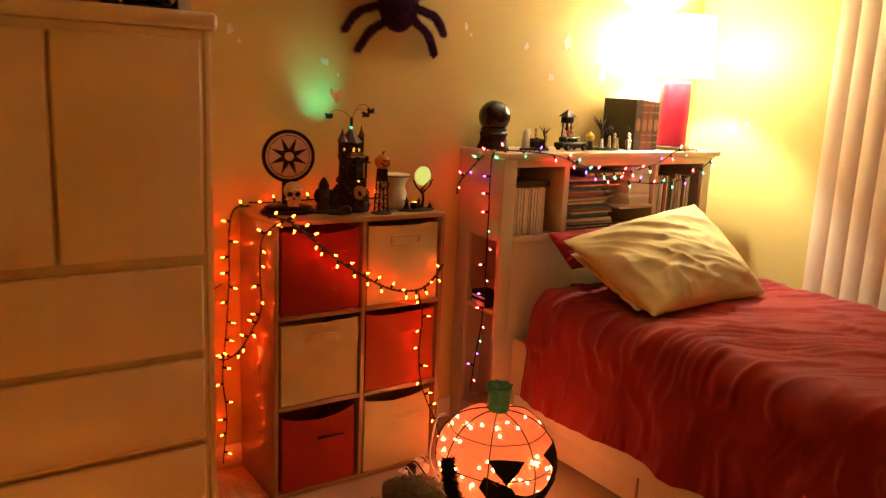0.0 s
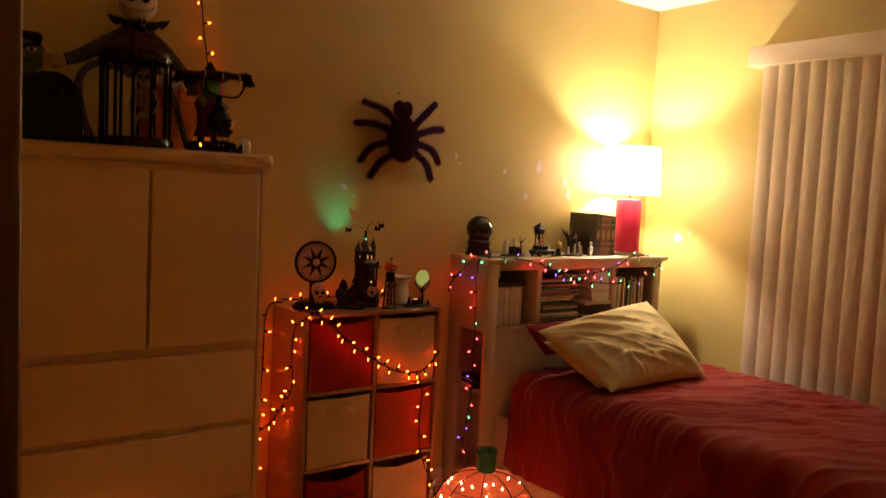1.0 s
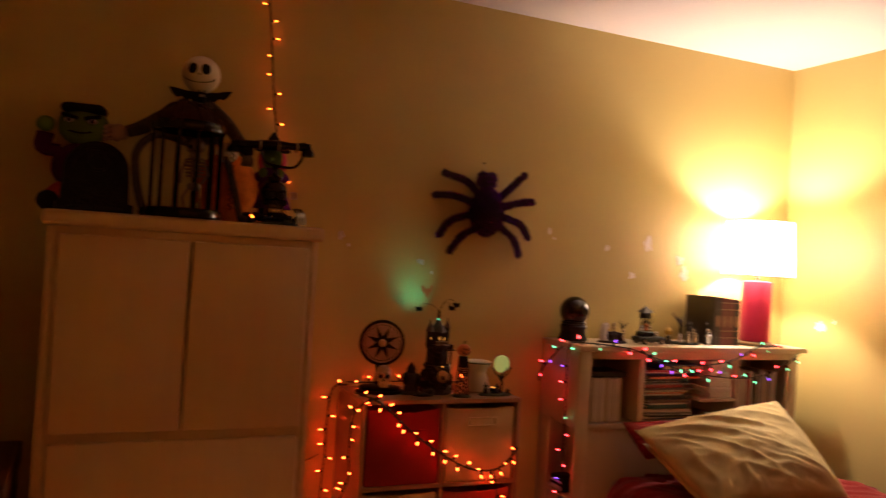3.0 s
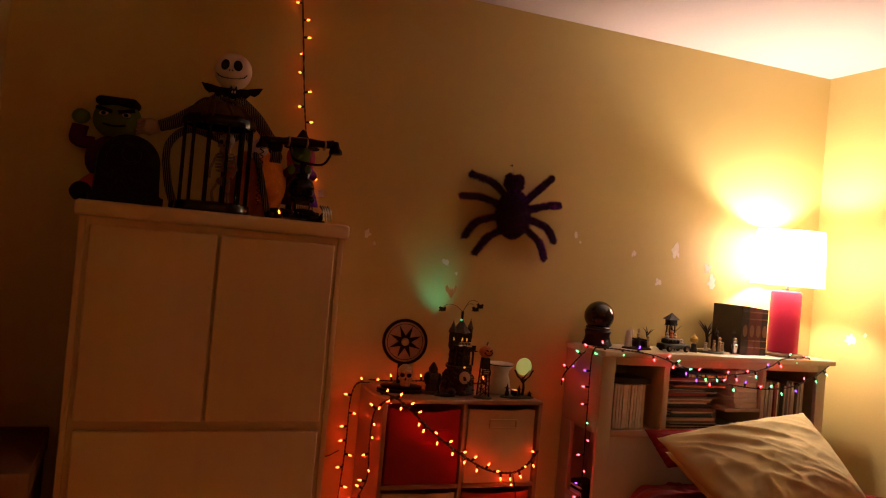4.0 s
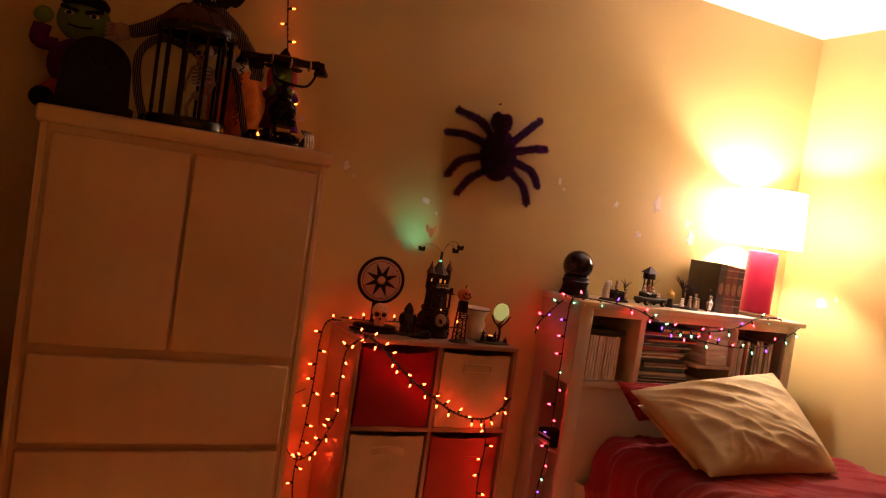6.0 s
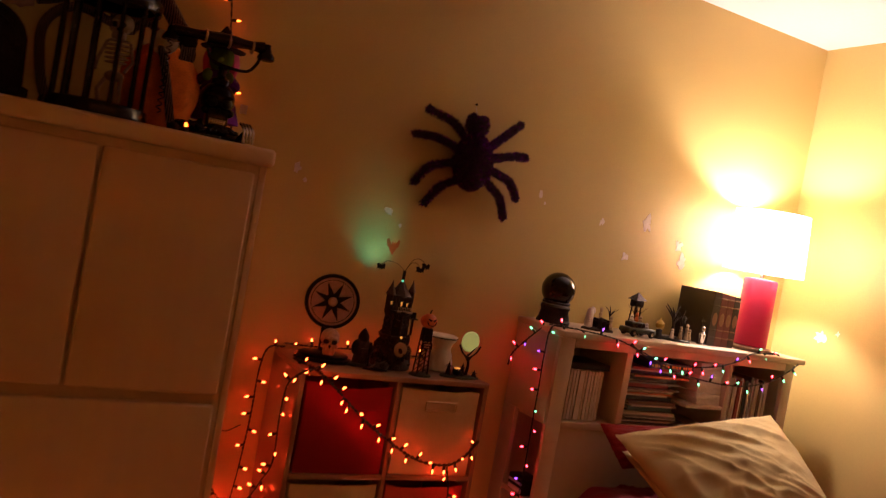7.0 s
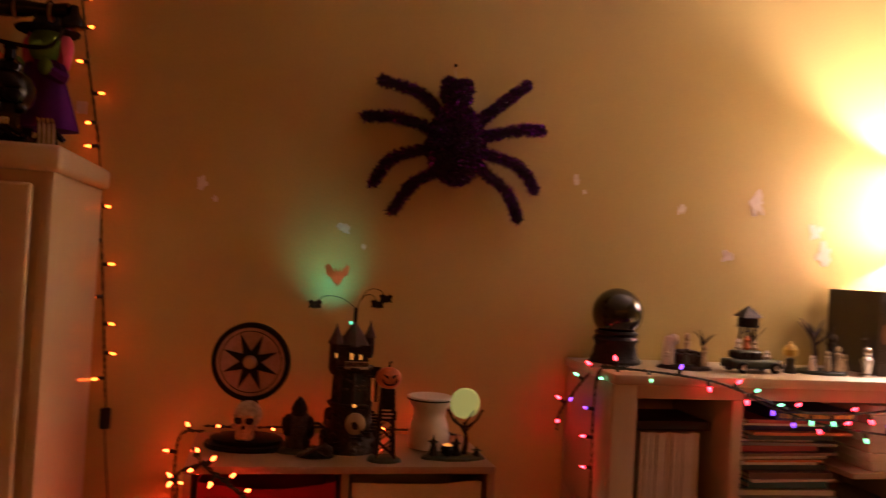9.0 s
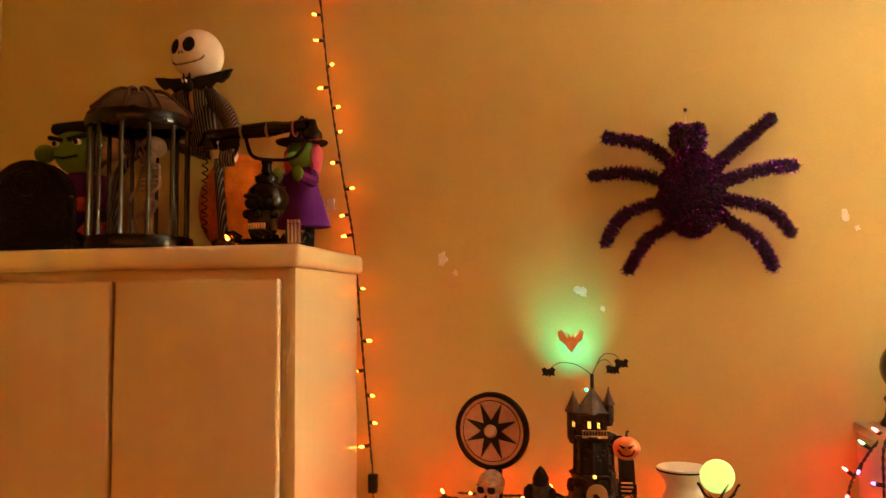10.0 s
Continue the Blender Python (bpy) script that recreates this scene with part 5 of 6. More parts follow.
def paper_bat():
    t = thing("paper_bat", "orange paper bat hanging on a thread", "paper bat", (-0.330, -0.135, 1.302), 20)
    q = [(0, 0.006), (0.006, 0.016), (0.008, 0.005), (0.022, 0.024), (0.030, 0.018), (0.026, 0.0), (0.016, -0.006), (0.008, -0.018), (0, -0.028)]
    pts = [(a, b) for a, b in q] + [(-a, b) for a, b in reversed(q[1:-1])]
    bm = B()
    f = bm.faces.new([bm.verts.new((a, 0.12 * abs(a), b)) for a, b in pts])
    thicken(bm, [f], 0.0008)
    part("cutout", bm, mat("orange_paper", (0.62, 0.22, 0.06), 0.8, vary=0.1, bump=0.1), t, "cut orange paper", smooth=False)
    part("thread", tube(B(), [(0, 0, 0.008), (0, 0, ZC - 1.3022)], 0.00014, 4), M_TAN, t, "fine dark thread")


paper_bat()

# ---- toys and ornaments on the chest ----
DT = 1.5033
M_PLUSHWHITE = mat("white_plush", (0.78, 0.73, 0.67), 0.95, vary=0.06, scale=30, fine=500, bump=0.6, spec=0.1)


def striped(name, dark, light, width):
    """Dark cloth with fine pale stripes."""
    m = mat(name, dark, 0.9, vary=0.2, bump=0.2)
    nt = m.node_tree
    b = nt.nodes["Principled BSDF"]
    base = b.inputs["Base Color"].links[0].from_socket
    co = nt.nodes.new("ShaderNodeTexCoord")
    wave = nt.nodes.new("ShaderNodeTexWave")
    wave.inputs["Scale"].default_value = 0.314 / width
    wave.inputs["Distortion"].default_value = 0.6
    nt.links.new(co.outputs["Object"], wave.inputs["Vector"])
    mr = nt.nodes.new("ShaderNodeMapRange")
    mr.inputs["From Min"].default_value, mr.inputs["From Max"].default_value = 0.72, 0.86
    nt.links.new(wave.outputs["Fac"], mr.inputs[0])
    mix = nt.nodes.new("ShaderNodeMix")
    mix.data_type = "RGBA"
    nt.links.new(mr.outputs[0], mix.inputs[0])
    nt.links.new(base, mix.inputs[6])
    mix.inputs[7].default_value = (*light, 1)
    nt.links.new(mix.outputs[2], b.inputs["Base Color"])
    return m


M_STRIPE = striped("dark_striped_cloth", (0.014, 0.013, 0.013), (0.24, 0.21, 0.18), 0.006)
M_PLUSHBLACK = mat("black_plush", (0.012, 0.011, 0.012), 0.95, vary=0.3, scale=40, fine=400, bump=0.6, spec=0.1)
M_PLUSHGREEN = mat("green_plush", (0.11, 0.21, 0.022), 0.95, vary=0.15, scale=30, fine=400, bump=0.6, spec=0.1)
M_PLUSHPURPLE = mat("purple_plush", (0.08, 0.010, 0.14), 0.95, vary=0.2, scale=30, fine=400, bump=0.6, spec=0.1)
M_PLUSHORANGE = mat("orange_plush", (0.62, 0.16, 0.02), 0.95, vary=0.45, scale=22, fine=400, bump=0.6, spec=0.1)
M_PINK = mat("pink_felt", (0.60, 0.08, 0.16), 0.9, vary=0.15)
M_RED = mat("red_felt", (0.50, 0.05, 0.02), 0.9, vary=0.15)
M_SKIN = mat("tan_cloth", (0.40, 0.27, 0.18), 0.9, vary=0.15)
M_CAGE = mat("black_iron", (0.0045, 0.004, 0.0035), 0.24, vary=0.15, scale=40, bump=0.12, spec=0.25)
M_STONE = mat("dark_tombstone", (0.008, 0.0075, 0.007), 0.7, vary=0.6, scale=30, fine=90, bump=1.0, distance=0.008, spec=0.2)
M_RAG = mat("rust_ragged_cloth", (0.06, 0.025, 0.012), 0.95, vary=0.5, scale=30, fine=300, bump=0.8)
M_OLDBONE = mat("aged_bone", (0.22, 0.15, 0.09), 0.6, vary=0.3, scale=50, bump=0.4)
M_BRASS = mat("dull_brass", (0.30, 0.18, 0.07), 0.35, metal=0.8, vary=0.3)

# tombstone
bm = B()
ring = []
for k in range(25):
    a = math.pi * k / 24
    ring.append((0.088 * math.cos(a), 0.125 + 0.082 * math.sin(a)))
outline = [(0.105, 0), (0.105, 0.025), (0.092, 0.03)] + ring + [(-0.092, 0.03), (-0.105, 0.025), (-0.105, 0)]
f = bm.faces.new([bm.verts.new((a, -0.022, b)) for a, b in outline])
got = bmesh.ops.extrude_face_region(bm, geom=[f])
for v in [g for g in got["geom"] if isinstance(g, bmesh.types.BMVert)]:
    v.co.y += 0.045
t = thing("toy_tombstone", "dark mottled toy tombstone with a carved rim", "tombstone", (-1.505, -0.355, DT), 8)
part("slab", bm, M_STONE, t)
part("carved_rim", tube(B(), [(0.070 * math.cos(math.pi * k / 20), -0.024, 0.12 + 0.066 * math.sin(math.pi * k / 20)) for k in range(21)], 0.004, 6), M_STONE, t)
part("wreath", tube(B(), [(0.028 * math.cos(math.pi * k / 12), -0.025, 0.15 + 0.028 * math.sin(math.pi * k / 12)) for k in range(25)], 0.005, 6), M_STONE, t)
for z in (0.05, 0.07, 0.09):
    part("print_bar", box(B(), -0.045, 0.045, -0.0245, -0.0225, z, z + 0.007), M_STONE, t)
part("foot", rock_base(0.10, 0.05, 0.018, 50), M_PLUSHBLACK, t)

# green plush doll, one plain mesh, big-headed
bm = B()
blob(bm, (0, 0, 0.265), (0.058, 0.048, 0.062), 3, mi=0)
box(bm, -0.05, 0.05, -0.042, 0.042, 0.300, 0.330, 0.014, 3, mi=1)
for s in (-1, 1):
    blob(bm, (s * 0.026, -0.044, 0.275), (0.011, 0.006, 0.0075), 2, mi=3)
    blob(bm, (s * 0.026, -0.0485, 0.2745), (0.0055, 0.004, 0.006), 2, mi=1)
    tube(bm, [(s * 0.008, -0.050, 0.281), (s * 0.044, -0.042, 0.292)], 0.0055, 6, mi=1)
tube(bm, smooth_path([(-0.026, -0.044, 0.243), (0, -0.048, 0.238), (0.026, -0.044, 0.243)], 5), 0.0026, 6, mi=1)
blob(bm, (0, 0, 0.14), (0.068, 0.05, 0.075), 3, mi=2)
tube(bm, smooth_path([(-0.05, 0, 0.185), (-0.085, -0.01, 0.19), (-0.082, -0.01, 0.235)], 5), 0.020, 10, mi=2)
blob(bm, (-0.082, -0.012, 0.262), (0.022, 0.02, 0.024), 2, mi=0)
tube(bm, smooth_path([(0.05, 0, 0.185), (0.075, -0.02, 0.15), (0.07, -0.04, 0.11)], 5), 0.020, 10, mi=2)
for s in (-1, 1):
    tube(bm, smooth_path([(s * 0.035, 0, 0.075), (s * 0.05, -0.04, 0.05), (s * 0.052, -0.075, 0.03)], 5), 0.024, 10, mi=4)
    blob(bm, (s * 0.055, -0.085, 0.030), (0.026, 0.03, 0.030), 2, mi=1)
blob(bm, (0.045, -0.05, 0.125), (0.024, 0.016, 0.018), 2, mi=4)
box(bm, 0.005, 0.030, -0.060, -0.048, 0.082, 0.100, 0.004, mi=5)
bmesh.ops.scale(bm, vec=(1.3, 1.15, 1.05), verts=bm.verts[:])
solo("plush_doll", bm, [M_PLUSHGREEN, M_PLUSHBLACK, M_PLUSHPURPLE, M_PLUSHWHITE, M_RED, M_YELLOW], "green-faced plush doll in a purple coat sitting down", "doll", at=(-1.552, -0.125, DT), rz=-8)


def bone_cage():
    t = thing("bone_cage", "black round iron cage with a small skeleton and ragged top", "cage", (-1.252, -0.340, DT))
    R = 0.103
    part("floor_ring", lathe(B(), [(0.0, 0.0), (R + 0.012, 0.0), (R + 0.014, 0.008), (R + 0.010, 0.028), (R - 0.004, 0.032), (0.0, 0.030)], 40), M_CAGE, t, "black round cage floor")
    part("top_ring", lathe(B(), [(R - 0.008, 0.268), (R + 0.008, 0.266), (R + 0.012, 0.278), (R + 0.008, 0.294), (R - 0.008, 0.292), (R - 0.008, 0.268)], 40, caps=False), M_CAGE, t)
    for k in range(12):
        a = 2 * math.pi * k / 12 + 0.2
        part("bar", tube(B(), [(R * math.cos(a), R * math.sin(a), 0.03), (R * math.cos(a), R * math.sin(a), 0.27)], 0.0052, 8), M_CAGE, t)
    bm = lathe(B(), [(R + 0.004, 0.292), (R - 0.004, 0.310), (R - 0.03, 0.332), (0.05, 0.346), (0.0, 0.352)], 28)
    for v in bm.verts:
        v.co.z += 0.012 * noise.noise(v.co * 30)
    part("dome", bm, M_RAG, t, "rust-brown ragged dome")
    bm = B()
    r2 = random.Random(3)
    for k in range(14):
        a = r2.uniform(0, 6.28)
        q = [Vector((rr * math.cos(a + da), rr * math.sin(a + da), zz)) for rr, da, zz in ((0.02, 0, 0.355), (0.055, 0.1, 0.350), (R - 0.012, 0.2, 0.318), (R + 0.010, 0.22, 0.296 + r2.uniform(-0.01, 0.004)))]
        tube(bm, smooth_path(q, 4), 0.004, 5)
    part("ragged_trim", bm, M_RAG, t, "strips of ragged brown netting")
    # the skeleton is a small figure of its own
    bm = B()
    skull(bm, (0, 0, 0.175), 1.15)
    tube(bm, [(0, 0.004, 0.06), (0, 0.006, 0.165)], 0.005, 8)
    for k in range(6):
        z, w = 0.105 + k * 0.0105, 0.024 + 0.004 * math.sin(k * 0.6)
        tube(bm, smooth_path([(0, 0.008, z + 0.004), (w, 0, z), (w * 0.5, -0.016, z - 0.003), (-w * 0.5, -0.016, z - 0.003), (-w, 0, z), (0, 0.008, z + 0.004)], 4), 0.0026, 6)
    blob(bm, (0, 0, 0.072), (0.024, 0.014, 0.014), 2)
    for s in (-1, 1):
        tube(bm, [(s * 0.018, 0, 0.068), (s * 0.026, -0.022, 0.035), (s * 0.024, -0.01, 0.0)], 0.005, 7)
        tube(bm, [(s * 0.028, 0, 0.155), (s * 0.042, -0.006, 0.11), (s * 0.034, -0.03, 0.08)], 0.0042, 7)
    solo("toy_skeleton", bm, [M_OLDBONE, M_BLACK], "small bone-coloured toy skeleton standing inside the cage", "skeleton", at=(-1.225, -0.340, DT + 0.0305), rz=-25)


bone_cage()

# white-headed cloth doll in a striped suit, one plain mesh
bm = B()
HEAD, HR = Vector((0, 0, 0.486)), 0.0615
FACE = Euler((0, 0, radians(-13))).to_matrix()


def on_face(u, w, out=1.0):
    """A point of the round head's front, u across and w up in shares of its radius."""
    return HEAD + FACE @ Vector((u, -math.sqrt(max(0.0, 1 - u * u - w * w)), w)) * HR * out


blob(bm, HEAD, (HR, HR * 0.96, HR), 4, mi=0)
for s in (-1, 1):
    n = (on_face(s * 0.34, 0.14) - HEAD).normalized()
    blob(bm, on_face(s * 0.34, 0.14, 0.985), (0.0150, 0.0185, 0.0045), 3, m=n.to_track_quat("Z", "Y").to_matrix(), mi=1)
    tube(bm, [on_face(s * 0.05, -0.10, 1.005), on_face(s * 0.09, -0.19, 1.005)], [0.0010, 0.0022], 6, mi=1)
smile = [on_face(0.80 * math.sin(a), -0.20 - 0.36 * math.cos(a), 1.004) for a in (radians(-84 + 8 * k) for k in range(22))]
tube(bm, smile, 0.0013, 6, mi=1)
for k in range(3, 20, 3):
    d = (smile[k] - HEAD).normalized()
    up = Vector((0, 0, 1)) - d * d.z
    tube(bm, [smile[k] - up * 0.0045, smile[k] + up * 0.0045], 0.0008, 5, mi=1)
tube(bm, [(0, 0, 0.36), (0, 0, 0.43)], 0.016, 10, mi=1)
# bat-shaped bow: two pointed wings with a scalloped lower edge and a small head
for s in (-1, 1):
    wing = [(0.006, 0.012), (0.022, 0.020), (0.046, 0.022), (0.072, 0.030), (0.100, 0.034), (0.088, 0.014), (0.074, 0.002), (0.060, 0.006), (0.046, -0.008), (0.032, -0.002), (0.018, -0.014), (0.006, -0.010)]
    f = bm.faces.new([bm.verts.new((s * a, -0.048 + 0.22 * a + 0.004 * (i % 2), 0.402 + b + (0.004 if s > 0 else -0.006) * a / 0.1)) for i, (a, b) in enumerate(wing)])
    f.material_index = 1
    ext = bmesh.ops.extrude_face_region(bm, geom=[f])["geom"]
    for g in ext:
        if isinstance(g, bmesh.types.BMVert):
            g.co.y += 0.010
        elif isinstance(g, bmesh.types.BMFace):
            g.material_index = 1
    tube(bm, [(s * 0.006, -0.054, 0.414), (s * 0.009, -0.054, 0.428)], [0.005, 0.001], 6, mi=1)
    blob(bm, (s * 0.0045, -0.0655, 0.406), (0.0030, 0.0020, 0.0052), 1, mi=0)
blob(bm, (0, -0.052, 0.402), (0.014, 0.013, 0.017), 2, mi=1)
tube(bm, smooth_path([(0, 0.0, 0.40), (0, 0, 0.35), (0, 0.0, 0.29), (0.002, 0.0, 0.245)], 6), [0.026 + 0.018 * math.sin(math.pi * i / 18) for i in range(19)], 14, mi=2)
# lapels and white shirt front
for s in (-1, 1):
    f = bm.faces.new([bm.verts.new(q) for q in ((s * 0.004, -0.050, 0.318), (s * 0.012, -0.050, 0.392), (s * 0.036, -0.040, 0.386), (s * 0.040, -0.046, 0.356), (s * 0.028, -0.050, 0.350))])
    f.material_index = 2
    for g in bmesh.ops.extrude_face_region(bm, geom=[f])["geom"]:
        if isinstance(g, bmesh.types.BMVert):
            g.co.y -= 0.004
        elif isinstance(g, bmesh.types.BMFace):
            g.material_index = 2
blob(bm, (0, -0.036, 0.362), (0.010, 0.010, 0.034), 2, mi=0)
tube(bm, smooth_path([(0.03, 0, 0.385), (0.085, -0.05, 0.335), (0.125, -0.11, 0.275), (0.140, -0.15, 0.250)], 6), [0.024 - 0.0004 * i for i in range(19)], 10, mi=2)
blob(bm, (0.142, -0.165, 0.236), (0.024, 0.020, 0.030), 2, rough=0.3, mi=1)
for k in range(4):
    tube(bm, smooth_path([(0.130 + 0.008 * k, -0.172, 0.226), (0.132 + 0.009 * k, -0.184, 0.205), (0.130 + 0.009 * k, -0.178, 0.186)], 4), 0.0055, 6, mi=2)
tube(bm, smooth_path([(-0.03, 0, 0.385), (-0.10, -0.006, 0.34), (-0.17, -0.012, 0.295), (-0.215, -0.016, 0.275)], 6), [0.028 - 0.0005 * i for i in range(19)], 10, mi=2)
blob(bm, (-0.245, -0.02, 0.268), (0.030, 0.018, 0.030), 2, rough=0.25, mi=3)
for k in range(4):
    tube(bm, smooth_path([(-0.25, -0.022, 0.285 - 0.012 * k), (-0.272, -0.028, 0.284 - 0.013 * k), (-0.285, -0.03, 0.276 - 0.013 * k)], 4), 0.0065, 6, mi=3)
tube(bm, smooth_path([(0.012, -0.01, 0.255), (0.06, -0.05, 0.275), (0.095, -0.12, 0.19), (0.135, -0.17, 0.014)], 6), 0.0105, 10, mi=2)
blob(bm, (0.138, -0.19, 0.014), (0.016, 0.032, 0.013), 2, mi=1)
tube(bm, smooth_path([(-0.012, -0.01, 0.255), (-0.12, -0.03, 0.275), (-0.185, -0.07, 0.21), (-0.18, -0.10, 0.10), (-0.155, -0.12, 0.015)], 6), 0.0125, 10, mi=2)
blob(bm, (-0.155, -0.14, 0.016), (0.018, 0.034, 0.015), 2, mi=1)
for v in bm.verts:
    v.co.y -= 0.07 * min(0.13, max(0.0, v.co.z - 0.28)) / 0.2
solo("cloth_doll", bm, [M_PLUSHWHITE, M_PLUSHBLACK, M_STRIPE, M_SKIN], "white-headed cloth doll in a dark striped suit with bow", "doll", at=(-1.207, -0.128, DT), angle=60)


def plush_pumpkin():
    t = thing("plush_pumpkin", "round orange plush pumpkin with a white patch", "plush pumpkin", (-1.100, -0.160, DT))
    bm = blob(B(), (0, 0, 0.118), (0.106, 0.088, 0.122), 4)
    for v in bm.verts:
        a = math.atan2(v.co.y, v.co.x)
        k = 1 - 0.07 * abs(math.sin(a * 4))
        v.co.x *= k
        v.co.y *= k
    part("body", bm, M_PLUSHORANGE, t)
    part("patch", blob(B(), (-0.012, -0.062, 0.232), (0.034, 0.026, 0.032), 3, rough=0.2), M_PLUSHWHITE, t, "white plush tuft")


plush_pumpkin()


def skull_phone():
    t = thing("skull_telephone", "black toy telephone with a skull base and old handset", "telephone", (-0.970, -0.305, DT))
    bm = rock_base(0.092, 0.055, 0.022, 60)
    r2 = random.Random(5)
    for k in range(26):
        a = r2.uniform(0, 6.28)
        p = Vector((0.078 * math.cos(a), 0.045 * math.sin(a), 0.016))
        tube(bm, smooth_path([p, p + Vector((0.012 * math.cos(a), 0.012 * math.sin(a) - 0.004, 0.018)), p + Vector((0.022 * math.cos(a * 1.3), 0.016 * math.sin(a), 0.008))], 3), 0.0055, 5)
    part("base", bm, M_CAGE, t, "black leafy base")
    bm = B()
    skull(bm, (0, -0.004, 0.062), 2.15)
    part("skull", bm, [M_CAGE, M_BLACK], t, "shiny black skull")
    bm = B()
    for k in range(7):
        box(bm, -0.021 + k * 0.006, -0.0165 + k * 0.006, -0.049, -0.044, 0.040, 0.054, 0.001)
    part("teeth", bm, M_CHROME, t, "silver teeth")
    bm = B()
    for k in range(4):
        tube(bm, smooth_path([(0.062 + k * 0.008, -0.03, 0.058), (0.070 + k * 0.008, -0.048, 0.04), (0.072 + k * 0.008, -0.052, 0.008)], 4), 0.0036, 6)
    part("bony_hand", bm, M_CHROME, t, "silver bony hand")
    part("cradle", lathe(B(), [(0.024, 0.145), (0.026, 0.158), (0.012, 0.168), (0.010, 0.185), (0.013, 0.19), (0.006, 0.2)], 14), M_CAGE, t)
    part("fork", tube(B(), smooth_path([(-0.05, 0, 0.247), (-0.035, 0, 0.208), (0, 0, 0.197), (0.06, 0, 0.197), (0.085, 0, 0.226), (0.088, 0, 0.250)], 6), 0.0042, 7), M_CAGE, t)
    h = part("handset", tube(B(), smooth_path([(-0.135, -0.002, 0.256), (-0.06, -0.002, 0.260), (0.02, -0.002, 0.264), (0.095, -0.002, 0.268)], 5), [0.015, 0.014, 0.0125, 0.012, 0.012, 0.014, 0.016, 0.0165, 0.017, 0.0165, 0.016, 0.0135, 0.012, 0.012, 0.014, 0.016], 14), M_CAGE, t, "black handset")
    part("mouthpiece", lathe(B(), [(0.008, 0.022), (0.010, 0.012), (0.014, 0.002), (0.022, -0.008), (0.023, -0.018), (0.018, -0.021), (0, -0.021)], 18, at=(0.104, -0.002, 0.257)), M_CAGE, h)
    part("earpiece", lathe(B(), [(0.010, 0.020), (0.013, 0.004), (0.021, -0.008), (0.022, -0.016), (0.0, -0.017)], 18, at=(-0.138, -0.002, 0.244)), M_CAGE, h)
    pts = [(-0.140 + 0.006 * math.cos(k * 0.9), -0.01 + 0.006 * math.sin(k * 0.9), 0.231 - k * 0.0024) for k in range(80)]
    part("coil_cord", tube(B(), pts, 0.0016, 5), M_BLACK, t, "black coiled cord")
    for k in range(3):
        part("band", lathe(B(), [(0.0165, -0.003), (0.0182, 0), (0.0165, 0.003)], 14, m=Matrix.Translation((-0.055 + k * 0.06, -0.002, 0.2615)) @ Matrix.Rotation(radians(90), 4, "Y"), caps=False), M_BRASS, h)


skull_phone()

# witch doll, one plain mesh
bm = B()
blob(bm, (0, 0, 0.235), (0.036, 0.032, 0.040), 3, mi=0)
tube(bm, smooth_path([(0.0, -0.03, 0.232), (-0.006, -0.046, 0.226), (-0.010, -0.052, 0.218)], 4), [0.008, 0.007, 0.006, 0.006, 0.005, 0.004, 0.003, 0.002, 0.002], 8, mi=0)
lathe(bm, [(0.060, 0.262), (0.062, 0.266), (0.034, 0.270), (0.026, 0.292), (0.015, 0.312), (0.004, 0.328), (0, 0.33)], 20, mi=1)
for s in (-1, 1):
    blob(bm, (s * 0.036, 0.004, 0.225), (0.014, 0.018, 0.036), 2, rough=0.3, mi=3)
lathe(bm, [(0.074, 0.062), (0.072, 0.07), (0.052, 0.13), (0.034, 0.18), (0.024, 0.205)], 18, squash=(1, 0.7), mi=2)
for s in (-1, 1):
    tube(bm, smooth_path([(s * 0.026, 0, 0.19), (s * 0.048, -0.03, 0.165), (s * 0.030, -0.05, 0.175)], 5), 0.014, 8, mi=2)
    blob(bm, (s * 0.028, -0.058, 0.180), (0.014, 0.012, 0.018), 2, mi=0)
    tube(bm, [(s * 0.026, -0.004, 0.07), (s * 0.028, -0.012, 0.018)], 0.012, 8, mi=1)
    blob(bm, (s * 0.028, -0.022, 0.013), (0.015, 0.028, 0.013), 2, mi=1)
box(bm, 0.070, 0.090, -0.002, -0.0008, 0.10, 0.125, mi=4)
solo("witch_doll", bm, [M_PLUSHGREEN, M_PLUSHBLACK, M_PLUSHPURPLE, M_PINK, M_PLUSHWHITE], "green-faced cloth witch doll in a purple dress", "doll", at=(-0.950, -0.150, DT), rz=-12)

# ---- headboard cubby and floor ----
t = thing("charger_unit", "black and white plastic device on the headboard's side shelf", "device", (0.31, -0.185, 0.5235))
part("case", box(B(), -0.045, 0.03, -0.05, 0.05, 0.0, 0.058, 0.006), M_BLACK, t, "black case")
part("face_plate", box(B(), -0.049, -0.0455, -0.04, 0.04, 0.006, 0.022, 0.001), M_CERAMIC, t, "white strip")
part("face_plate", box(B(), -0.049, -0.0455, -0.04, 0.04, 0.034, 0.042, 0.001), M_CERAMIC, t, "white strip")


def fuzz(bm, n, length, width, seed, mi=0):
    bm.normal_update()
    tufts(bm, surface_points(bm), n, length, width, random.Random(seed), mi)
    return bm


M_FUR = mat("grey_green_fur", (0.13, 0.13, 0.09), 0.95, vary=0.4, scale=30, fine=300, bump=0.6, spec=0.1)
M_RUG = mat("pale_shaggy_rug", (0.58, 0.50, 0.40), 0.95, vary=0.15, scale=20, fine=200, bump=0.8, spec=0.1)


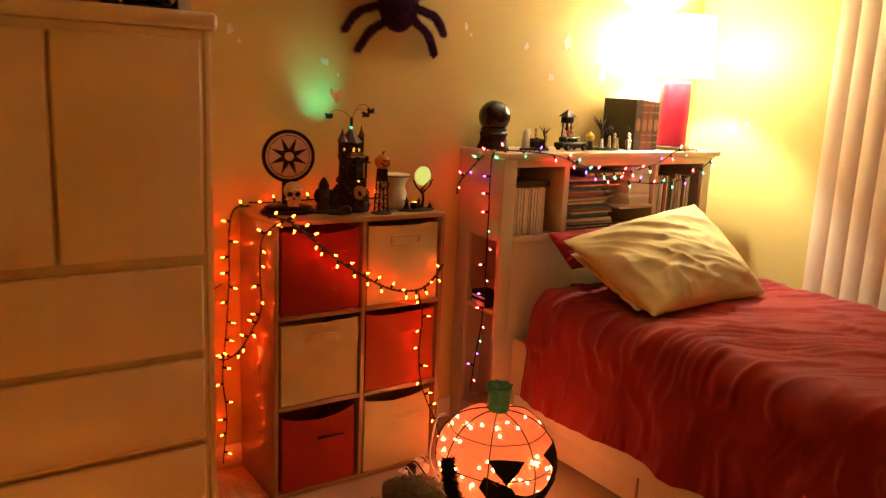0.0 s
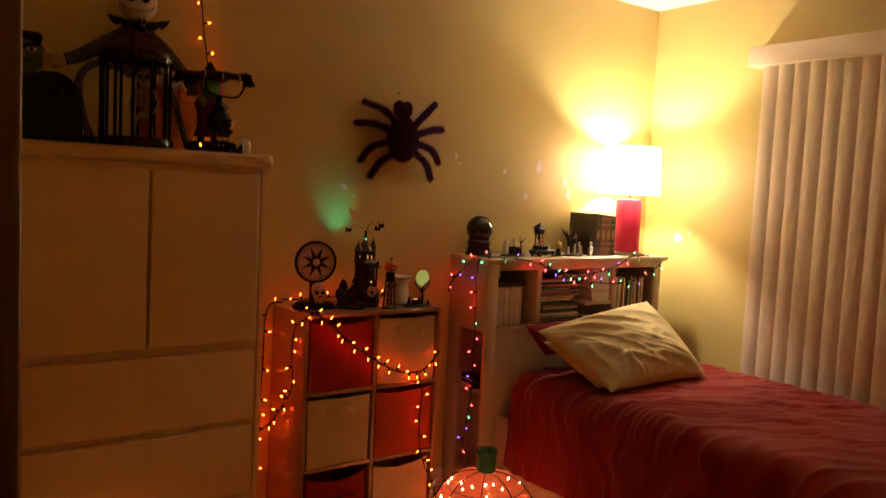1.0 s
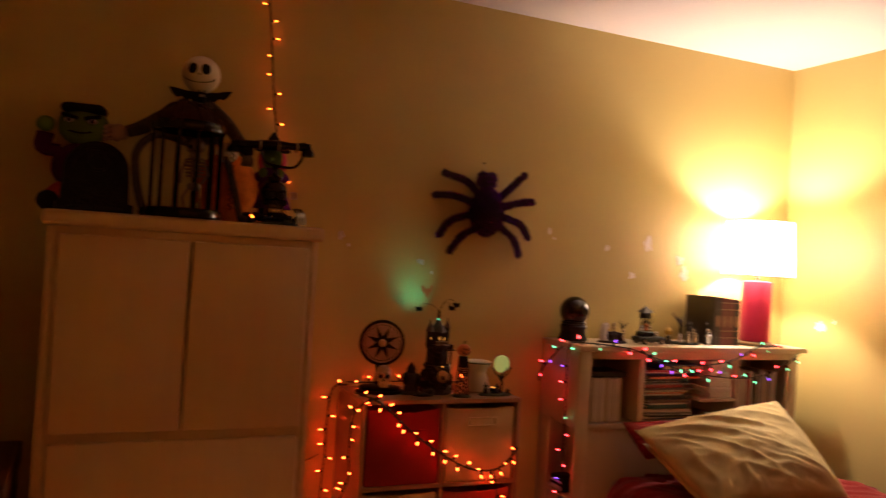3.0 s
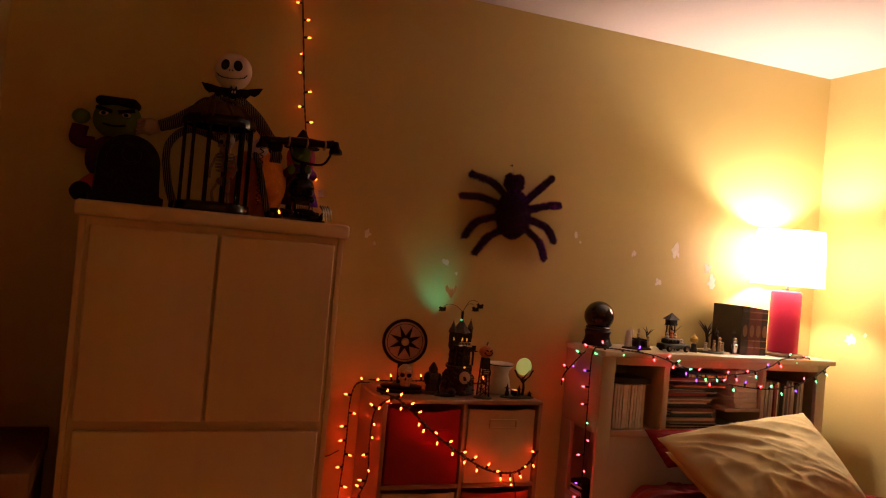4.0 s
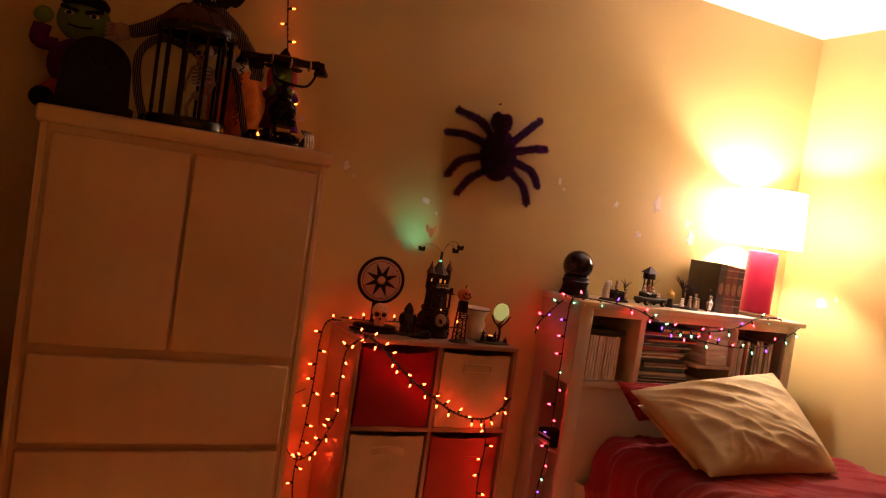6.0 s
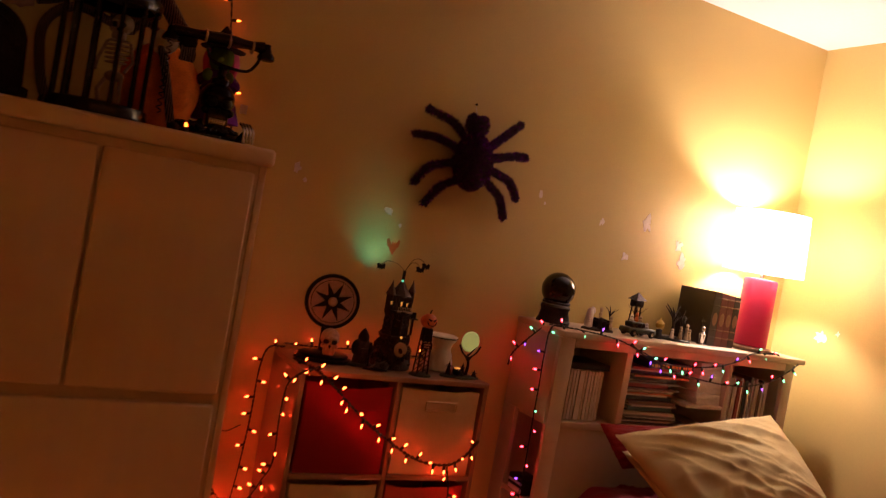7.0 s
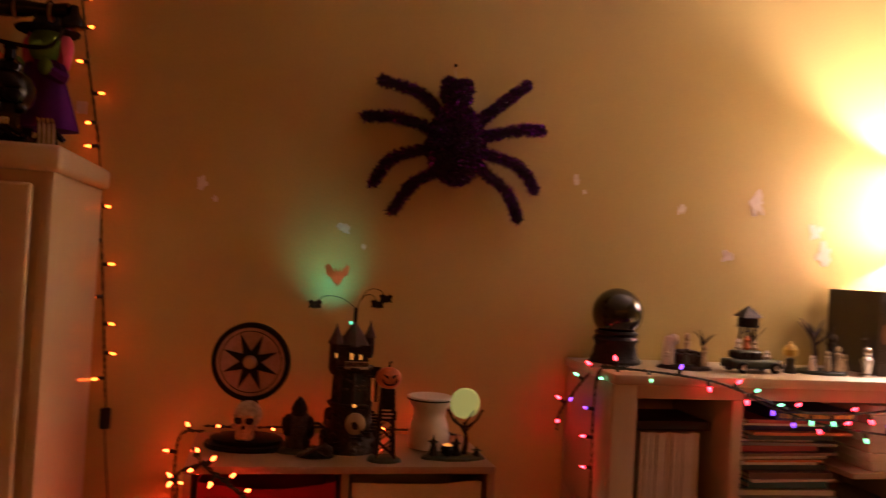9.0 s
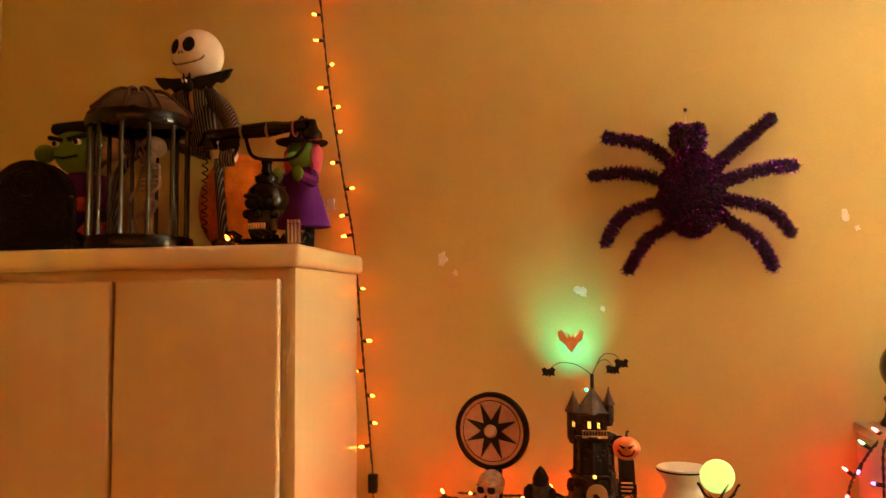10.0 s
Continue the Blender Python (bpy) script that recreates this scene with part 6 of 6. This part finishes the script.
def rug_f(u, v):
    a = 2 * math.pi * u
    r = v * (1 + 0.15 * noise.noise(Vector((math.cos(a) * 2, math.sin(a) * 2, 1))))
    return Vector((0.15 * r * math.cos(a), 0.20 * r * math.sin(a), 0.004 + 0.045 * (1 - v ** 3) + 0.012 * noise.noise(Vector((r * math.cos(a) * 5, r * math.sin(a) * 5, 4)))))


bm = grid(B(), 40, 12, rug_f)
solo("shaggy_rug", fuzz(bm, 2500, 0.016, 0.0012, 3), M_RUG, "crumpled pale shaggy mat on the floor beside the shelf", "rug", at=(-0.78, -0.24, 0.0), smooth=False)
bm = tube(B(), smooth_path([(-0.31, -0.50, 0.035), (-0.25, -0.56, 0.060), (-0.22, -0.66, 0.070), (-0.20, -0.78, 0.050)], 8), [0.035 + 0.018 * math.sin(math.pi * i / 24) for i in range(25)], 14)
solo("plush_snake", fuzz(bm, 3500, 0.010, 0.0010, 8), M_FUR, "grey-green furry plush toy lying on the floor", "plush toy", smooth=False)
bm = tube(B(), smooth_path([(-0.225, -0.72, 0.24), (-0.235, -0.745, 0.19), (-0.225, -0.77, 0.13), (-0.19, -0.84, 0.08), (-0.16, -0.92, 0.02)], 8), 0.014, 8)
solo("fuzzy_garland", fuzz(bm, 2600, 0.013, 0.0012, 9), M_PLUSHBLACK, "black fuzzy garland hung over the pumpkin", "garland", smooth=False)
bm = tube(B(), smooth_path([(-0.36, -0.52, 0.022), (-0.40, -0.57, 0.03), (-0.38, -0.63, 0.018)], 6), 0.018, 8)
solo("fuzzy_garland", fuzz(bm, 1200, 0.012, 0.0012, 12), M_PLUSHBLACK, "black fuzzy garland end lying on the floor", "garland", smooth=False)

t = thing("power_strip", "white power strip with plugs on the floor by the shelf", "power strip", (-0.155, -0.405, 0), 25)
part("case", box(B(), -0.09, 0.09, -0.022, 0.022, 0.0, 0.032, 0.004), M_CERAMIC, t)
for k in range(3):
    p = part("plug", box(B(), -0.07 + k * 0.05, -0.04 + k * 0.05, -0.016, 0.014, 0.0322, 0.062, 0.004), M_CERAMIC if k != 1 else M_BLACK, t, "plug")
    part("plug_cord", tube(B(), smooth_path([(-0.055 + k * 0.05, 0, 0.06), (-0.055 + k * 0.05, -0.02, 0.08), (-0.06 + k * 0.06, -0.07, 0.03), (-0.08 + k * 0.07, -0.10, 0.006)], 6), 0.0028, 6), M_WHITECABLE if k != 1 else M_CABLE, p)
bm = tube(B(), smooth_path([(0.02, -0.34, 0.19), (-0.03, -0.37, 0.195), (-0.075, -0.41, 0.15), (-0.10, -0.44, 0.08), (-0.09, -0.50, 0.02), (-0.03, -0.55, 0.008), (0.05, -0.56, 0.008)], 10), 0.0042, 8)
solo("extension_cord", bm, M_WHITECABLE, "white extension cord looping to the pumpkin", "cord")

# plug joining the hanging strings by the chest
t = thing("cord_plug", "black plug joining two light strings beside the chest", "plug", (-0.815, -0.022, 0.93))
part("plug", box(B(), -0.011, 0.011, -0.008, 0.008, 0, 0.045, 0.003), M_BLACK, t)
part("cord", tube(B(), smooth_path([(0, 0, 0.044), (-0.002, 0, 0.075)], 4), 0.002, 6), M_CABLE, t)
part("cord", tube(B(), smooth_path([(0, 0, 0.001), (0.01, 0.0, -0.1), (0.03, 0, -0.22), (0.075, 0, -0.28), (0.13, 0, -0.26)], 6), 0.002, 6), M_CABLE, t)

# ---- amber strings out of view: on the floor before the chest, plus added fill opposite ----


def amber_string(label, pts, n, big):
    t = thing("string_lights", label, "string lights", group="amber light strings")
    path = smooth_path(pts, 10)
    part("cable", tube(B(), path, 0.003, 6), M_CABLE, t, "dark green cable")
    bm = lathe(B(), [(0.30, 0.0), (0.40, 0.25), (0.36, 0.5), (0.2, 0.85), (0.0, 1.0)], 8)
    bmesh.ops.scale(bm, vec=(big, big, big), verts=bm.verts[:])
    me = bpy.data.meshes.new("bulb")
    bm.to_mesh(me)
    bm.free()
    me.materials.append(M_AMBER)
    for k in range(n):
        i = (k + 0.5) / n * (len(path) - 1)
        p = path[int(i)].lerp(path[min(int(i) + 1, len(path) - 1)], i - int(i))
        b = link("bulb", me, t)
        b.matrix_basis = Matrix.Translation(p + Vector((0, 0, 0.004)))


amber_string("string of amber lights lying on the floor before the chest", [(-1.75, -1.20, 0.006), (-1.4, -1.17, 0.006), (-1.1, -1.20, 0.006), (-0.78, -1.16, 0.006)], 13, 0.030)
# invented fill: these unseen bulbs only lift the room's orange light
amber_string("added unseen string of large amber fill lights along the opposite wall", [(-2.6, YS + 0.02, 2.05), (-1.2, YS + 0.02, 1.90), (0.2, YS + 0.02, 2.05), (1.5, YS + 0.02, 1.95)], 34, 0.05)

string_lights("end of an orange light string lying on the chest", [(-1.02, -0.25, DT + 0.004), (-1.035, -0.34, DT + 0.004), (-1.005, -0.42, DT + 0.004), (-0.975, -0.45, DT + 0.004)], 0.2, 1, (0, -0.2, 1), 40, start=0.09, group=OG, sag=(0, 0, 0), spread=0.3)

# lidded box beside the chest
t = thing("storage_box", "tall brown cardboard box with a lid beside the chest", "box", (-1.782, -0.34, 0))
M_CARD = mat("brown_cardboard", (0.16, 0.07, 0.04), 0.8, vary=0.15, scale=10, fine=150, bump=0.2)
part("carton", box(B(), -0.105, 0.105, -0.26, 0.26, 0, 0.70, 0.003), M_CARD, t)
part("lid", box(B(), -0.112, 0.112, -0.267, 0.267, 0.7002, 0.77, 0.004), M_CARD, t)
